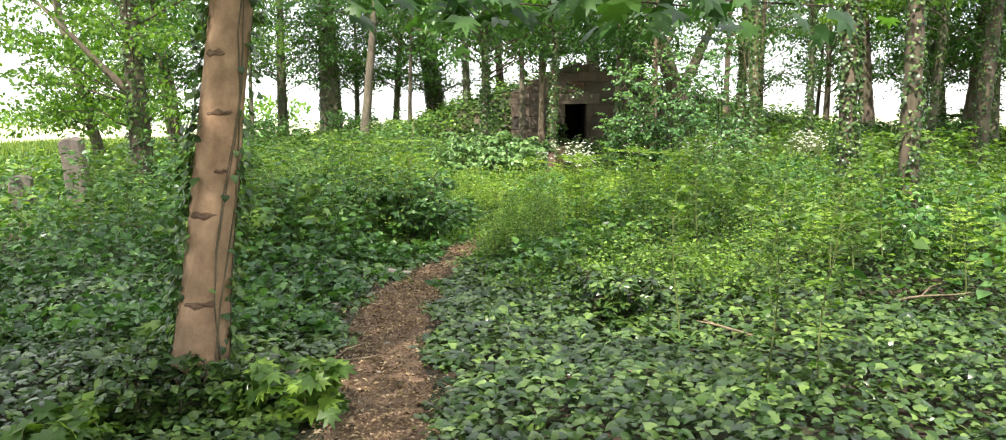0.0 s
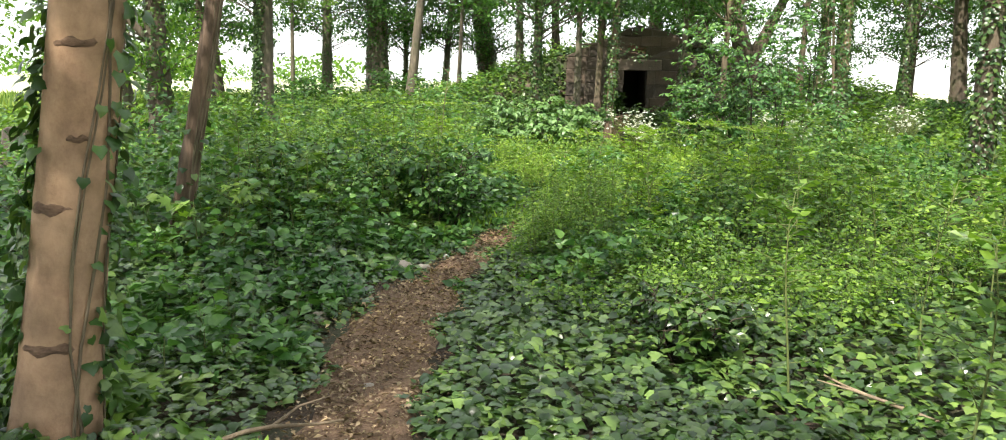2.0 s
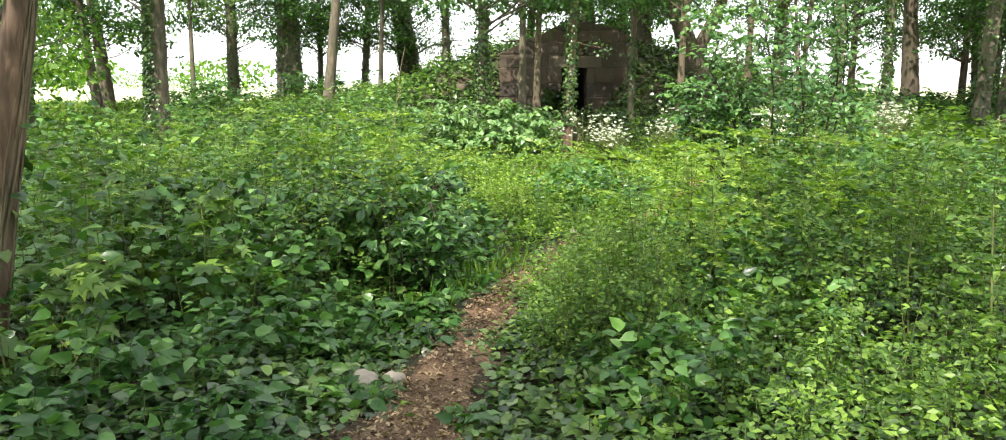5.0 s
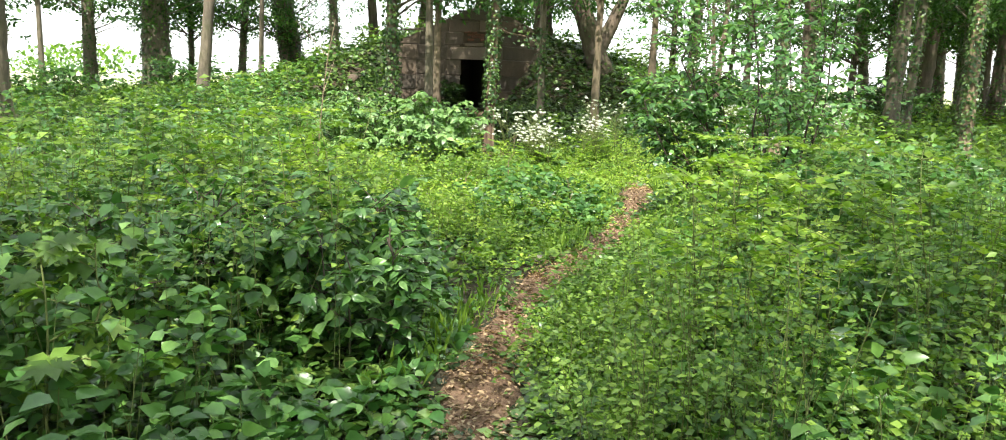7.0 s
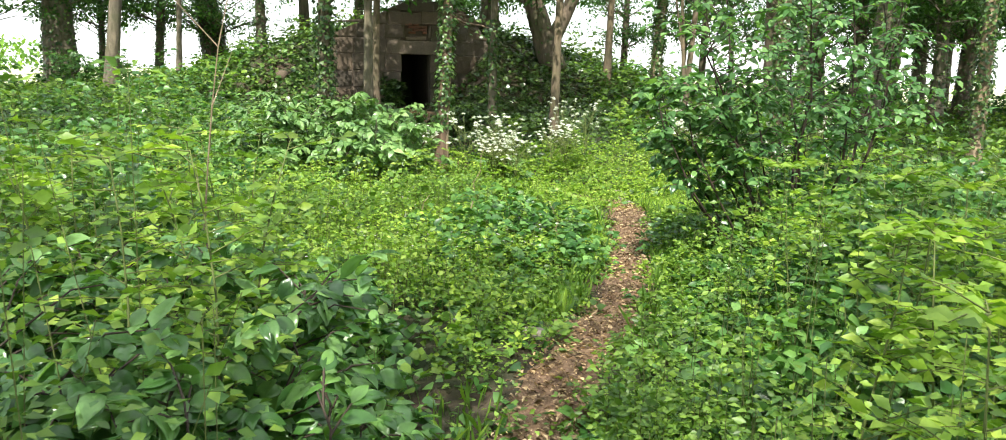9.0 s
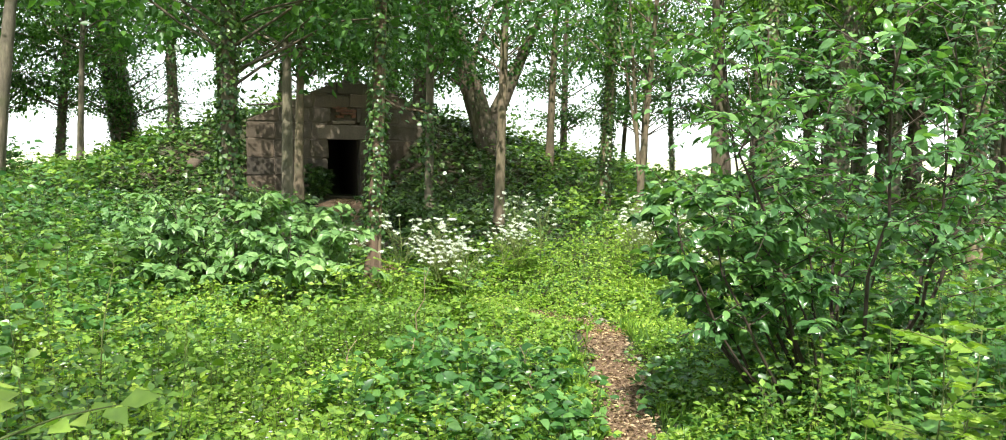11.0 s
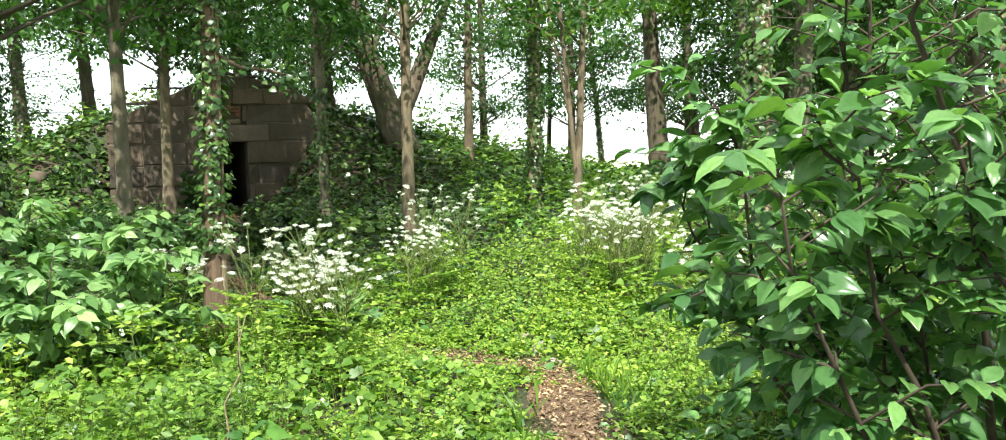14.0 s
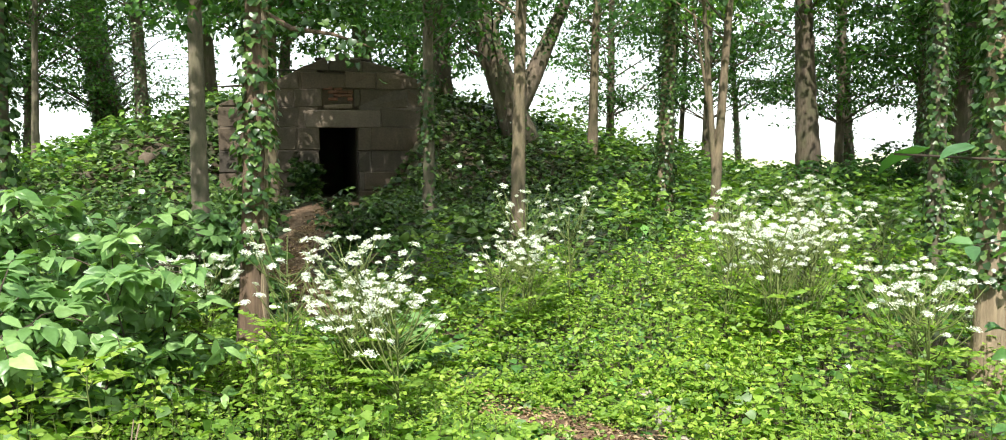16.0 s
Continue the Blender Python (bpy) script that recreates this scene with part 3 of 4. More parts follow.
# by the start: a smooth brown trunk, a furrowed thin one and two ivy-clad ones
tree(-1.58, 3.26, 0.138, 11, "smooth brown trunk with ivy stems up one side", BARK_BROWN, (0.14, 0.0), 0.02, ivy=150, ivy_top=3.4, ivy_foot=0.1, ivy_arc=(3.3, 0.1), ivy_size=0.055, vines=4, sides=26, base=5.2, spread=3.2, clusters=24, size=0.15, seed=3,
     scars=((0.6, -1.45, 0.95, 0.045), (1.1, -1.75, 0.9, 0.05), (1.34, -1.0, 0.4, 0.03), (1.66, -1.35, 0.8, 0.04), (1.98, -1.9, 0.7, 0.05), (2.3, -1.3, 0.8, 0.04)))
tree(-3.02, 7.2, 0.085, 8, "thin crooked tree with deeply furrowed bark", BARK_ROUGH, (0.2, 0.0), 0.03, ivy=18, ivy_top=1.4, vines=7, base=4.6, spread=1.8, clusters=12, seed=5)
tree(4.55, 9.4, 0.13, 10, "ivy-clad tree trunk, thick with dark leaves", BARK_DARK, (0.01, 0.02), 0.05, ivy=330, ivy_size=0.05, base=4.6, spread=2.4, clusters=20, seed=6)
tree(5.15, 9.0, 0.13, 10, "grey trunk with ivy round its foot", BARK_DARK, (0.01, 0.0), 0.05, ivy=150, ivy_size=0.05, base=4.6, spread=2.4, clusters=14, seed=7)
# round the bunker
tree(1.1, 18.35, 0.082, 9, "tree wrapped in ivy, bare bark at its foot", BARK_ROUGH, (0.035, 0.0), 0.04, ivy=260, ivy_top=5, ivy_foot=0.8, ivy_size=0.052, vines=22, base=4.2, spread=2.2, clusters=26, flare=0.5, limbs=((2.35, 0.7, -0.2, -0.25, 0.02),), seed=8)
tree(1.21, 29.2, 0.12, 10, "slim brown tree before the stone front", BARK_TAN, (0.02, 0.0), 0.12, ivy=0, base=3.5, spread=2.8, clusters=84, per=85, seed=9)
tree(0.48, 22.6, 0.10, 10, "slim straight grey tree", BARK_GREY, (0.0, 0.0), 0.04, base=3.6, spread=2.8, clusters=60, per=80, seed=10)
tree(3.62, 26.0, 0.105, 10, "slim tree with ivy on its lower trunk", BARK_GREY, (0.0, 0.0), 0.05, ivy=150, ivy_top=2.4, base=3.7, spread=2.6, clusters=44, seed=11)
tree(5.4, 34.2, 0.30, 13, "thick dark trunk beside the stone front", BARK_DARK, (0.0, 0.0), 0.08, ivy=120, ivy_top=5, base=3.6, spread=3.8, clusters=64, low=0.4, seed=12)
tree(4.35, 23.5, 0.10, 10, "slim straight brown woodland tree", BARK_TAN, (0.02, 0.0), 0.07, base=3.6, spread=2.4, clusters=40, seed=13)
tree(8.3, 30.9, 0.12, 10, "slim leaning brown tree", BARK_TAN, (0.03, 0.0), 0.06, base=3.6, spread=2.6, clusters=38, seed=14)
tree(7.4, 25.4, 0.13, 11, "straight tree with pale sunlit ivy", BARK_PALE, (0.03, 0.0), 0.05, ivy=420, ivy_size=0.06, base=4.0, spread=2.4, clusters=24, leaf=CROWN_SUNLIT, seed=15)
tree(7.3, 23.66, 0.075, 9, "slim tree that forks low into two stems", BARK_TAN, (0.075, 0.0), 0.06, base=3.6, spread=2.0, clusters=20, limbs=((0.75, -0.3, 0.1, 4.2, 0.05), (1.2, -0.5, 0.2, 3.0, 0.03)), seed=16)
tree(6.85, 31.6, 0.36, 11, "broad old tree forking in a wide V", BARK_DARK, (-0.34, 0.0), 0.08, ivy=60, ivy_top=3, base=3.6, spread=4.2, clusters=60, limbs=((0.5, 1.7, 0.2, 3.4, 0.27), (2.2, 1.1, 0.4, 2.4, 0.1)), low=0.5, flare=0.2, seed=17)
tree(-0.45, 18.9, 0.11, 10, "ivy-clad trunk on the edge of the mound", BARK_DARK, (0.01, 0.0), 0.06, ivy=330, ivy_size=0.055, base=3.2, spread=2.8, clusters=46, low=0.3, seed=18)
tree(-1.83, 35.2, 0.17, 11, "ivy-clad trunk on the mound", BARK_DARK, (-0.02, 0.0), 0.08, ivy=230, base=3.4, spread=3.4, clusters=64, low=0.5, seed=19)
tree(-3.75, 43.4, 0.58, 13, "thick dark trunk hung with ivy", BARK_DARK, (-0.13, 0.0), 0.1, ivy=620, ivy_size=0.1, base=3.0, spread=5.0, clusters=130, low=0.6, seed=20)
tree(-5.76, 31.8, 0.2, 11, "slim leaning grey tree", BARK_GREY, (0.11, 0.0), 0.06, base=4.8, spread=2.4, clusters=26, seed=21)
tree(-8.25, 37.2, 0.55, 13, "thick pale trunk with ivy up its side", BARK_GREY, (0.0, 0.0), 0.06, ivy=330, ivy_size=0.1, base=3.8, spread=4.4, clusters=76, low=0.5, seed=22)
tree(-7.88, 22.4, 0.27, 12, "thick trunk half wrapped in dark ivy", BARK_GREY, (0.03, 0.0), 0.06, ivy=420, ivy_arc=(3.4, 4.3), base=3.6, spread=3.6, clusters=60, low=0.3, seed=28)
tree(-9.64, 30.0, 0.09, 9, "thin straight grey tree", BARK_GREY, (0.0, 0.0), 0.05, base=3.6, spread=2.0, clusters=22, leaf=CROWN_SUNLIT, seed=29)
tree(-4.48, 36.0, 0.1, 10, "thin grey tree behind the mound", BARK_GREY, (0.05, 0.0), 0.1, base=4, spread=2.4, clusters=26, seed=23)
tree(5.5, 17.05, 0.085, 10, "tree with pale sunlit ivy over furrowed bark", BARK_PALE, (0.0, 0.0), 0.05, ivy=330, ivy_top=6, ivy_foot=0.7, ivy_size=0.05, vines=8, base=4.4, spread=2.0, clusters=10, leaf=CROWN_SUNLIT, seed=24)
tree(9.2, 17.5, 0.11, 10, "ivy-clad tree with bare bark at its foot", BARK_PALE, (0.0, 0.0), 0.05, ivy=300, ivy_foot=0.6, ivy_size=0.055, base=4.4, spread=2.2, clusters=14, leaf=CROWN_SUNLIT, seed=30)
tree(7.7, 19.9, 0.095, 10, "slim ivy-clad tree among undergrowth", BARK_GREY, (0.0, 0.0), 0.05, ivy=280, ivy_size=0.055, base=4.4, spread=2.2, clusters=12, leaf=CROWN_SUNLIT, seed=25)
for fx, fy, fs in ((14.0, 36.0, 61), (17.6, 34.5, 62), (11.6, 37.8, 63), (20.5, 31.5, 64)):
    tree(fx, fy, 0.15, 11, "woodland tree with low hanging boughs", BARK_DARK, (0.02, 0.0), 0.08, base=2.9, spread=3.8, clusters=64, low=0.4, seed=fs)
# two unseen trees, added to shade the undergrowth left of the start
for fx, fy, fs in ((-5.2, -2.0, 71), (-3.4, -4.6, 72)):
    tree(fx, fy, 0.15, 10, "unseen shade tree added behind the start of the path", BARK_BROWN, (0.02, 0.0), 0.06, base=4.6, spread=3.0, clusters=44, seed=fs)
tree(-7.9, 16.8, 0.25, 12, "dark trunk with heavy low branches", BARK_DARK, (-0.02, 0.0), 0.08, ivy=260, base=2.0, spread=3.0, clusters=66, per=70, size=0.13, leaf=CROWN_SUNLIT, low=0.6, seed=26, limbs=((2.2, -1.8, -0.4, 2.0, 0.09),))
tree(-12.3, 24.0, 0.18, 10, "leaning tree with leaves tinted as sunlit", BARK_GREY, (-0.22, 0.0), 0.1, base=1.6, spread=3.4, clusters=56, per=80, size=0.16, leaf=CROWN_SUNLIT, low=0.6, seed=27)
# the belt of trees round the place
BELT = [(-12.6, 30.0, 0.17), (-10.14, 36.0, 0.25), (-5.71, 40.0, 0.17), (-0.4, 38.5, 0.2), (1.5, 40.0, 0.2), (4.2, 40.0, 0.33), (5.7, 41.0, 0.25), (19.2, 36.0, 0.25),
        (14.8, 28.0, 0.2), (16.5, 29.0, 0.3), (22.0, 34.0, 0.3), (10.9, 18.0, 0.2), (13.3, 29.8, 0.3), (11.5, 23.0, 0.2), (9.4, 13.5, 0.2), (17.5, 24.0, 0.25), (13.6, 19.5, 0.16), (20.5, 28.0, 0.25), (14.6, 39.0, 0.1), (17.6, 40.0, 0.12), (-8.02, 42.0, 0.14), (-14.04, 34.0, 0.25),
        (15.5, 25.6, 0.2), (18.6, 28.2, 0.28), (20.5, 31.0, 0.2), (13.0, 24.6, 0.14), (24.0, 38.0, 0.3), (26.0, 33.0, 0.3), (23.0, 29.0, 0.25)]
for i, (bx, by, br) in enumerate(BELT):
    right = bx > 8
    # belt trees at the open right get the crown leaf coloured as sunlit
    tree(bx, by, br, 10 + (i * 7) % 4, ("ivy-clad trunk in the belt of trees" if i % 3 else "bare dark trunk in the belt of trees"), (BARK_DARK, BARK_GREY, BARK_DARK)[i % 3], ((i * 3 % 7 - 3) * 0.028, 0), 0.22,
         ivy=(0 if i % 3 == 0 else 170), base=(4.9 if 8 < bx < 13.8 else 3.4 if right else 3.0), spread=3.2, clusters=(46 if bx > 13.8 else 30 if right else 72), per=60, size=0.16, leaf=(CROWN_SUNLIT if 8 < bx < 13.8 else CROWN), low=(0.25 if right else 0.4), seed=40 + i, sides=9)
# unseen trees behind the walker and at the sides, added to close the wood and shade the undergrowth
for i, (bx, by) in enumerate([(-6, -6), (-1.5, -8), (4.5, -6.5), (9, -3), (11.5, 5), (-5.2, 5.2), (-12, 10), (-4.4, -1.2), (1.8, -3.2), (-2.4, -4.5), (-7.4, 2.2)]):
    # crowns 7 and 10 are thickened to deepen the shade they cast
    tree(bx, by, 0.2, 11 + i % 3, "unseen grey tree with a full crown, added for shade and enclosure", BARK_GREY, (0, 0), 0.1, base=4, spread=3.4, clusters=(80 if i in (7, 10) else 44), per=30, size=0.19, seed=80 + i, sides=9)


# ---- undergrowth ----
def stuff(name, vt, mat, label, category):
    return tagged(mesh_part(name, arrays_to_mesh(name, *vt), mat), label, category, kind="stuff")


def clear_of_way(x, y, a=0.09, b=0.25):
    over = -0.17 * smooth_step(y, 8.5, 6.0) + 0.3 * smooth_step(y, 17.4, 17.9) * smooth_step(y, 20.4, 19.9) - 0.04 * smooth_step(y, 14.2, 14.9) * smooth_step(y, 16.4, 16.0) + 0.14 * smooth_step(y, 16.1, 16.5) * smooth_step(y, 17.4, 17.1) - 0.3 * smooth_step(y, 21.9, 22.8) - 0.3 * smooth_step(y, 26, 28)
    return smooth_step(way_distance(x, y) + 0.1 * np.sin(y * 5 + x * 3) + over, a, b)


def no_bunker(x, y):
    return 1.0 - ((x > 0.05) & (x < 4.95) & (y > FACE - 0.25) & (y < FACE + 0.6)) * 1.0 - ((x > 1.7) & (x < 3.7) & (y >= FACE + 0.6) & (y < 36.7)) * 1.0


def carpet(n, x0, x1, y0, y1, size, height, keep, shape, flat=0.5):
    """Leaves lying over the ground at uneven heights, faces up."""
    x, y = scatter(n, x0, x1, y0, y1, lambda a, b: keep(a, b) * clear_of_way(a, b) * no_bunker(a, b))
    k = len(x)
    hump = height * (0.35 + 0.9 * patches(x, y, 2.1, 1)) * smooth_step(way_distance(x, y), 0.15, 0.9)
    p = np.stack([x, y, ground_z(x, y) + 0.02 + hump * rng.random(k) ** 0.4], 1)
    a = rng.uniform(0, 2 * np.pi, k)
    along = np.stack([np.cos(a), np.sin(a), rng.normal(size=k) * 0.3 - 0.1], 1)
    up = np.array([0, -0.15, 1.0]) + rng.normal(size=(k, 3)) * flat
    return leaves(p, along, up, rng.uniform(0.55, 1.25, k) * size, shape)


def herbs(n, x0, x1, y0, y1, height, per, size, keep, shape, spread=0.14, stem=0.003):
    """Upright herbs: a stem each, with leaves in tiers."""
    x, y = scatter(n, x0, x1, y0, y1, lambda a, b: keep(a, b) * clear_of_way(a, b, 0.17, 0.4) * no_bunker(a, b))
    k = len(x)
    h = height(x, y) * rng.uniform(0.55, 1.2, k) * (0.35 + 0.65 * smooth_step(way_distance(x, y), 0.3, 1.2))
    foot = np.stack([x, y, ground_z(x, y)], 1)
    tip = foot + np.stack([rng.normal(size=k) * 0.12 * h, rng.normal(size=k) * 0.12 * h, h], 1)
    sv = stems(foot, tip, np.full(k, stem))
    u = 1 - rng.random((k, per)) ** 1.5 * 0.85
    a = rng.uniform(0, 2 * np.pi, (k, per))
    p = foot[:, None] + (tip - foot)[:, None] * u[..., None]
    out = np.stack([np.cos(a), np.sin(a), np.zeros_like(a)], -1)
    p = p + out * (rng.random((k, per, 1)) * spread * (1.25 - u[..., None]) * 1.6)
    p, out = p.reshape(-1, 3), out.reshape(-1, 3)
    along = out + np.array([0, 0, 0.05]) + rng.normal(size=p.shape) * 0.3
    up = np.array([0, -0.2, 1.0]) + rng.normal(size=p.shape) * 0.55
    return sv, leaves(p, along, up, rng.uniform(0.6, 1.25, len(p)) * size, shape)


def reach(x, y):
    """1 along the way walked, falling off into the wood."""
    return np.clip(1.25 - way_distance(x, y) / 6.0, 0.12, 1)


# dark ivy over the ground
def ivy_cover(x, y):
    return np.clip(1.5 * reach(x, y), 0, 1) * (0.55 + 0.45 * patches(x, y, 0.8, 2))


stuff("ground_ivy", carpet(62000, -5.5, 6.5, -0.5, 5.0, 0.06, 0.17, ivy_cover, IVY_SHAPE, 0.3), IVY, "dense dark glossy ivy covering the woodland floor", "ivy")
stuff("ground_ivy", carpet(50000, -5.5, 6.5, 5.0, 9.5, 0.062, 0.17, ivy_cover, IVY_FAR, 0.3), IVY, "dense dark glossy ivy covering the woodland floor", "ivy")
stuff("ground_ivy", carpet(30000, -7, 9, 8, 24, 0.072, 0.12, lambda x, y: reach(x, y) * 0.8, IVY_FAR), NETTLE, "green ground-cover leaves over the woodland floor", "ground cover")
stuff("mound_ivy", carpet(46000, -8, 15, 22, 40, 0.14, 0.2, lambda x, y: smooth_step(y, 21, 26) * smooth_step(y, 39, 35), IVY_FAR), IVY, "dark ivy and bramble covering the mound", "ivy")
stuff("far_ground_cover", carpet(38000, -20, 24, -4, 46, 0.2, 0.4, lambda x, y: smooth_step(way_distance(x, y), 3.5, 6), FOLD_SHAPE), NETTLE, "low green plants under the far trees", "ground cover")


def tall_right(x, y):
    return 0.28 + 0.62 * smooth_step(x, 0.4, 2.4) * smooth_step(y, 3.0, 8.0) * smooth_step(y, 16, 12) + 0.75 * smooth_step(-x, 0.8, 3.0) * smooth_step(y, 4.5, 11) + 0.25 * smooth_step(y, 17, 20) * smooth_step(np.abs(x - 2), 1, 3)


def clumped(f, seed, low=0.55, high=1.35):
    """Heights that rise and fall in clumps."""
    return lambda x, y: f(x, y) * (low + (high - low) * patches(x, y, 1.5, seed))


def add_herbs(name, mat, label, **kw):
    sv, lv = herbs(**kw)
    stuff(name + "_stems", sv, STEM, "thin green stems of " + label, "herb stems")
    stuff(name, lv, mat, label, "herbs")


add_herbs("feathery_herbs", HERB, "feathery yellow-green herbs and saplings in thick growth", n=6800, x0=0.0, x1=8, y0=2.6, y1=15, height=clumped(tall_right, 5), per=36, size=0.046,
          keep=lambda x, y: (1 - 0.6 * smooth_step(y, 6.5, 8.5)) * smooth_step(y + x * 0.8, 5.4, 8.6) * reach(x, y) * smooth_step(patches(x, y, 1.1, 11), 0.3, 0.65), shape=FOLD_SHAPE, spread=0.2)
add_herbs("feathery_herbs", HERB, "feathery yellow-green herbs leaning over the path", n=330, x0=-0.1, x1=0.75, y0=7.4, y1=10.3, height=lambda x, y: 0.9 + 0 * x, per=44, size=0.036, keep=lambda x, y: 1 + 0 * x, shape=FOLD_SHAPE, spread=0.2)
add_herbs("feathery_herbs", HERB, "tall feathery yellow-green shoots among nettles", n=200, x0=-3.4, x1=-0.7, y0=8.6, y1=12.6, height=clumped(lambda x, y: 1.3 + 0 * x, 21, 0.7, 1.15), per=48, size=0.046, keep=lambda x, y: smooth_step(patches(x, y, 1.3, 22), 0.3, 0.6), shape=FOLD_SHAPE, spread=0.24)
add_herbs("feathery_herbs", HERB, "tall feathery yellow-green shoots beside the path", n=110, x0=0.3, x1=3.2, y0=7.6, y1=11.2, height=clumped(lambda x, y: 1.25 + 0 * x, 23, 0.7, 1.15), per=48, size=0.044, keep=lambda x, y: smooth_step(patches(x, y, 1.3, 24), 0.25, 0.6), shape=FOLD_SHAPE, spread=0.24)
add_herbs("broad_herbs", NETTLE, "broad-leaved nettles and young maples in thick growth", n=5000, x0=-7, x1=-0.4, y0=4.2, y1=22, height=clumped(tall_right, 6), per=16, size=0.092,
          keep=lambda x, y: smooth_step(-x + y * 0.25, 1.0, 2.6) * reach(x, y), shape=BROAD_SHAPE, spread=0.16)
add_herbs("broad_herbs", NETTLE, "broad-leaved green herbs between the saplings", n=4600, x0=0.1, x1=8, y0=6.6, y1=14.5, height=clumped(lambda x, y: 0.34 + 0.4 * smooth_step(x, 0.5, 3), 8), per=14, size=0.085,
          keep=lambda x, y: reach(x, y) * smooth_step(patches(x, y, 1.1, 11), 0.9, 0.45), shape=BROAD_SHAPE, spread=0.18)
add_herbs("bright_herbs", HERB_LIGHT, "low bright green herbs in the sunny clearing", n=6000, x0=-3.5, x1=7.5, y0=10.5, y1=21.5, height=lambda x, y: 0.2 + 0.3 * patches(x, y, 1.2, 4) + 0.2 * smooth_step(way_distance(x, y), 1, 3), per=22, size=0.05,
          keep=lambda x, y: reach(x, y) * smooth_step(y + 0.4 * x, 10.6, 12.6) * smooth_step(patches(x, y, 1.4, 13), 0.15, 0.55), shape=FOLD_SHAPE, spread=0.12)
add_herbs("broad_herbs", HERB, "soft broad-leaved herbs in the clearing", n=2300, x0=-3.5, x1=7.5, y0=10.5, y1=21.5, height=clumped(lambda x, y: 0.24 + 0.28 * smooth_step(way_distance(x, y), 0.8, 2.5), 3), per=14, size=0.06,
          keep=lambda x, y: reach(x, y) * smooth_step(patches(x, y, 1.4, 13), 0.8, 0.4), shape=IVY_FAR, spread=0.15)
add_herbs("fine_herbs", HERB_LIGHT, "fine low yellow-green herbs in the sunny clearing", n=5000, x0=-2.6, x1=4.2, y0=12.0, y1=18.0, height=lambda x, y: 0.2 + 0.16 * patches(x, y, 1.7, 31), per=19, size=0.033,
          keep=lambda x, y: 0.85 + 0 * x, shape=FOLD_SHAPE, spread=0.1)
add_herbs("feathery_herbs", HERB, "knee-high feathery green herbs by the elder", n=420, x0=-0.9, x1=1.15, y0=14.4, y1=17.2, height=clumped(lambda x, y: 0.5 + 0 * x, 27, 0.6, 1.2), per=34, size=0.042,
          keep=lambda x, y: smooth_step(patches(x, y, 1.6, 28), 0.2, 0.6), shape=FOLD_SHAPE, spread=0.2)
stuff("path_edge_herbs", carpet(42000, -2, 4.2, 0, 18, 0.04, 0.1, lambda x, y: smooth_step(way_distance(x, y), 0.62, 0.4), FOLD_SHAPE, 0.35), HERB, "small green leaves creeping over the path's edges", "ground cover")
# herbs in the dark ivy colour, which stands in for the mound's shade
add_herbs("bank_herbs", IVY, "knee-high green herbs at the foot of the mound", n=2600, x0=-6, x1=12, y0=19, y1=31, height=lambda x, y: 0.25 + 0.3 * patches(x, y, 0.9, 7), per=14, size=0.09,
          keep=lambda x, y: 0.6 + 0 * x, shape=FOLD_SHAPE, spread=0.2)
add_herbs("wood_herbs", HERB, "tall green undergrowth among the far trees", n=5200, x0=-16, x1=20, y0=6, y1=40, height=lambda x, y: 0.4 + 0.45 * patches(x, y, 0.6, 9), per=12, size=0.16,
          keep=lambda x, y: smooth_step(way_distance(x, y), 4.0, 5.5), shape=FOLD_SHAPE, spread=0.28)


# ---- shrubs, saplings and flowers ----
def shrub_stems(h, radius, stems_n, twigs, per, size, shape, seed, lean=(0, 0), bare=0.25):
    """One wood mesh and one leaf mesh for each stem of a shrub."""
    r = np.random.default_rng(seed)
    out = []
    for s in range(stems_n):
        wood, lv = [], []
        a = 2 * math.pi * s / stems_n + r.uniform(-0.4, 0.4)
        top = np.array([math.cos(a) * radius * r.uniform(0.3, 0.8) + lean[0], math.sin(a) * radius * r.uniform(0.3, 0.8) + lean[1], h * r.uniform(0.75, 1.0)])
        foot = np.array([math.cos(a) * 0.09, math.sin(a) * 0.09, -0.05])
        u = np.linspace(0, 1, 8)[:, None]
        line = foot * (1 - u) + top * u + np.array([math.cos(a), math.sin(a), 0]) * radius * 0.18 * np.sin(u * 3.1) + r.normal(size=(8, 3)) * 0.018 * h * u
        wood.append(tube(line, np.linspace(0.005 + 0.0042 * h, 0.003, 8), 5))
        for t in range(twigs):
            k = r.uniform(bare, 1.0)
            p0 = np.array([np.interp(k, u[:, 0], line[:, i]) for i in range(3)])
            b = r.uniform(0, 2 * math.pi)
            ln = radius * r.uniform(0.35, 0.75) * (1.15 - 0.5 * k)
            d = np.array([math.cos(b), math.sin(b), r.uniform(0.1, 0.7)])
            p1 = p0 + d * ln
            bow = np.array([0, 0, -0.15 * ln])
            q = np.stack([p0, p0 + d * ln * 0.5 - bow * 0.6, p1 + bow])
            wood.append(tube(q, (0.0042, 0.0032, 0.0016), 4))
            w = r.random(per)
            base = q[0] + (q[2] - q[0]) * w[:, None] - bow * np.sin(w * 3.1)[:, None]
            side = np.where(np.arange(per) % 2, 1, -1)[:, None]
            cross = np.cross(d, (0, 0, 1.0))
            along = cross * side * 0.9 + d * 0.6 + r.normal(size=(per, 3)) * 0.35 + np.array([0, 0, -0.45])
            up = np.array([0, -0.25, 1.0]) + r.normal(size=(per, 3)) * 0.4
            lv.append(leaves(base, along, up, r.uniform(0.6, 1.2, per) * size, shape))
        out.append((join(*wood), join(*lv)))
    return out


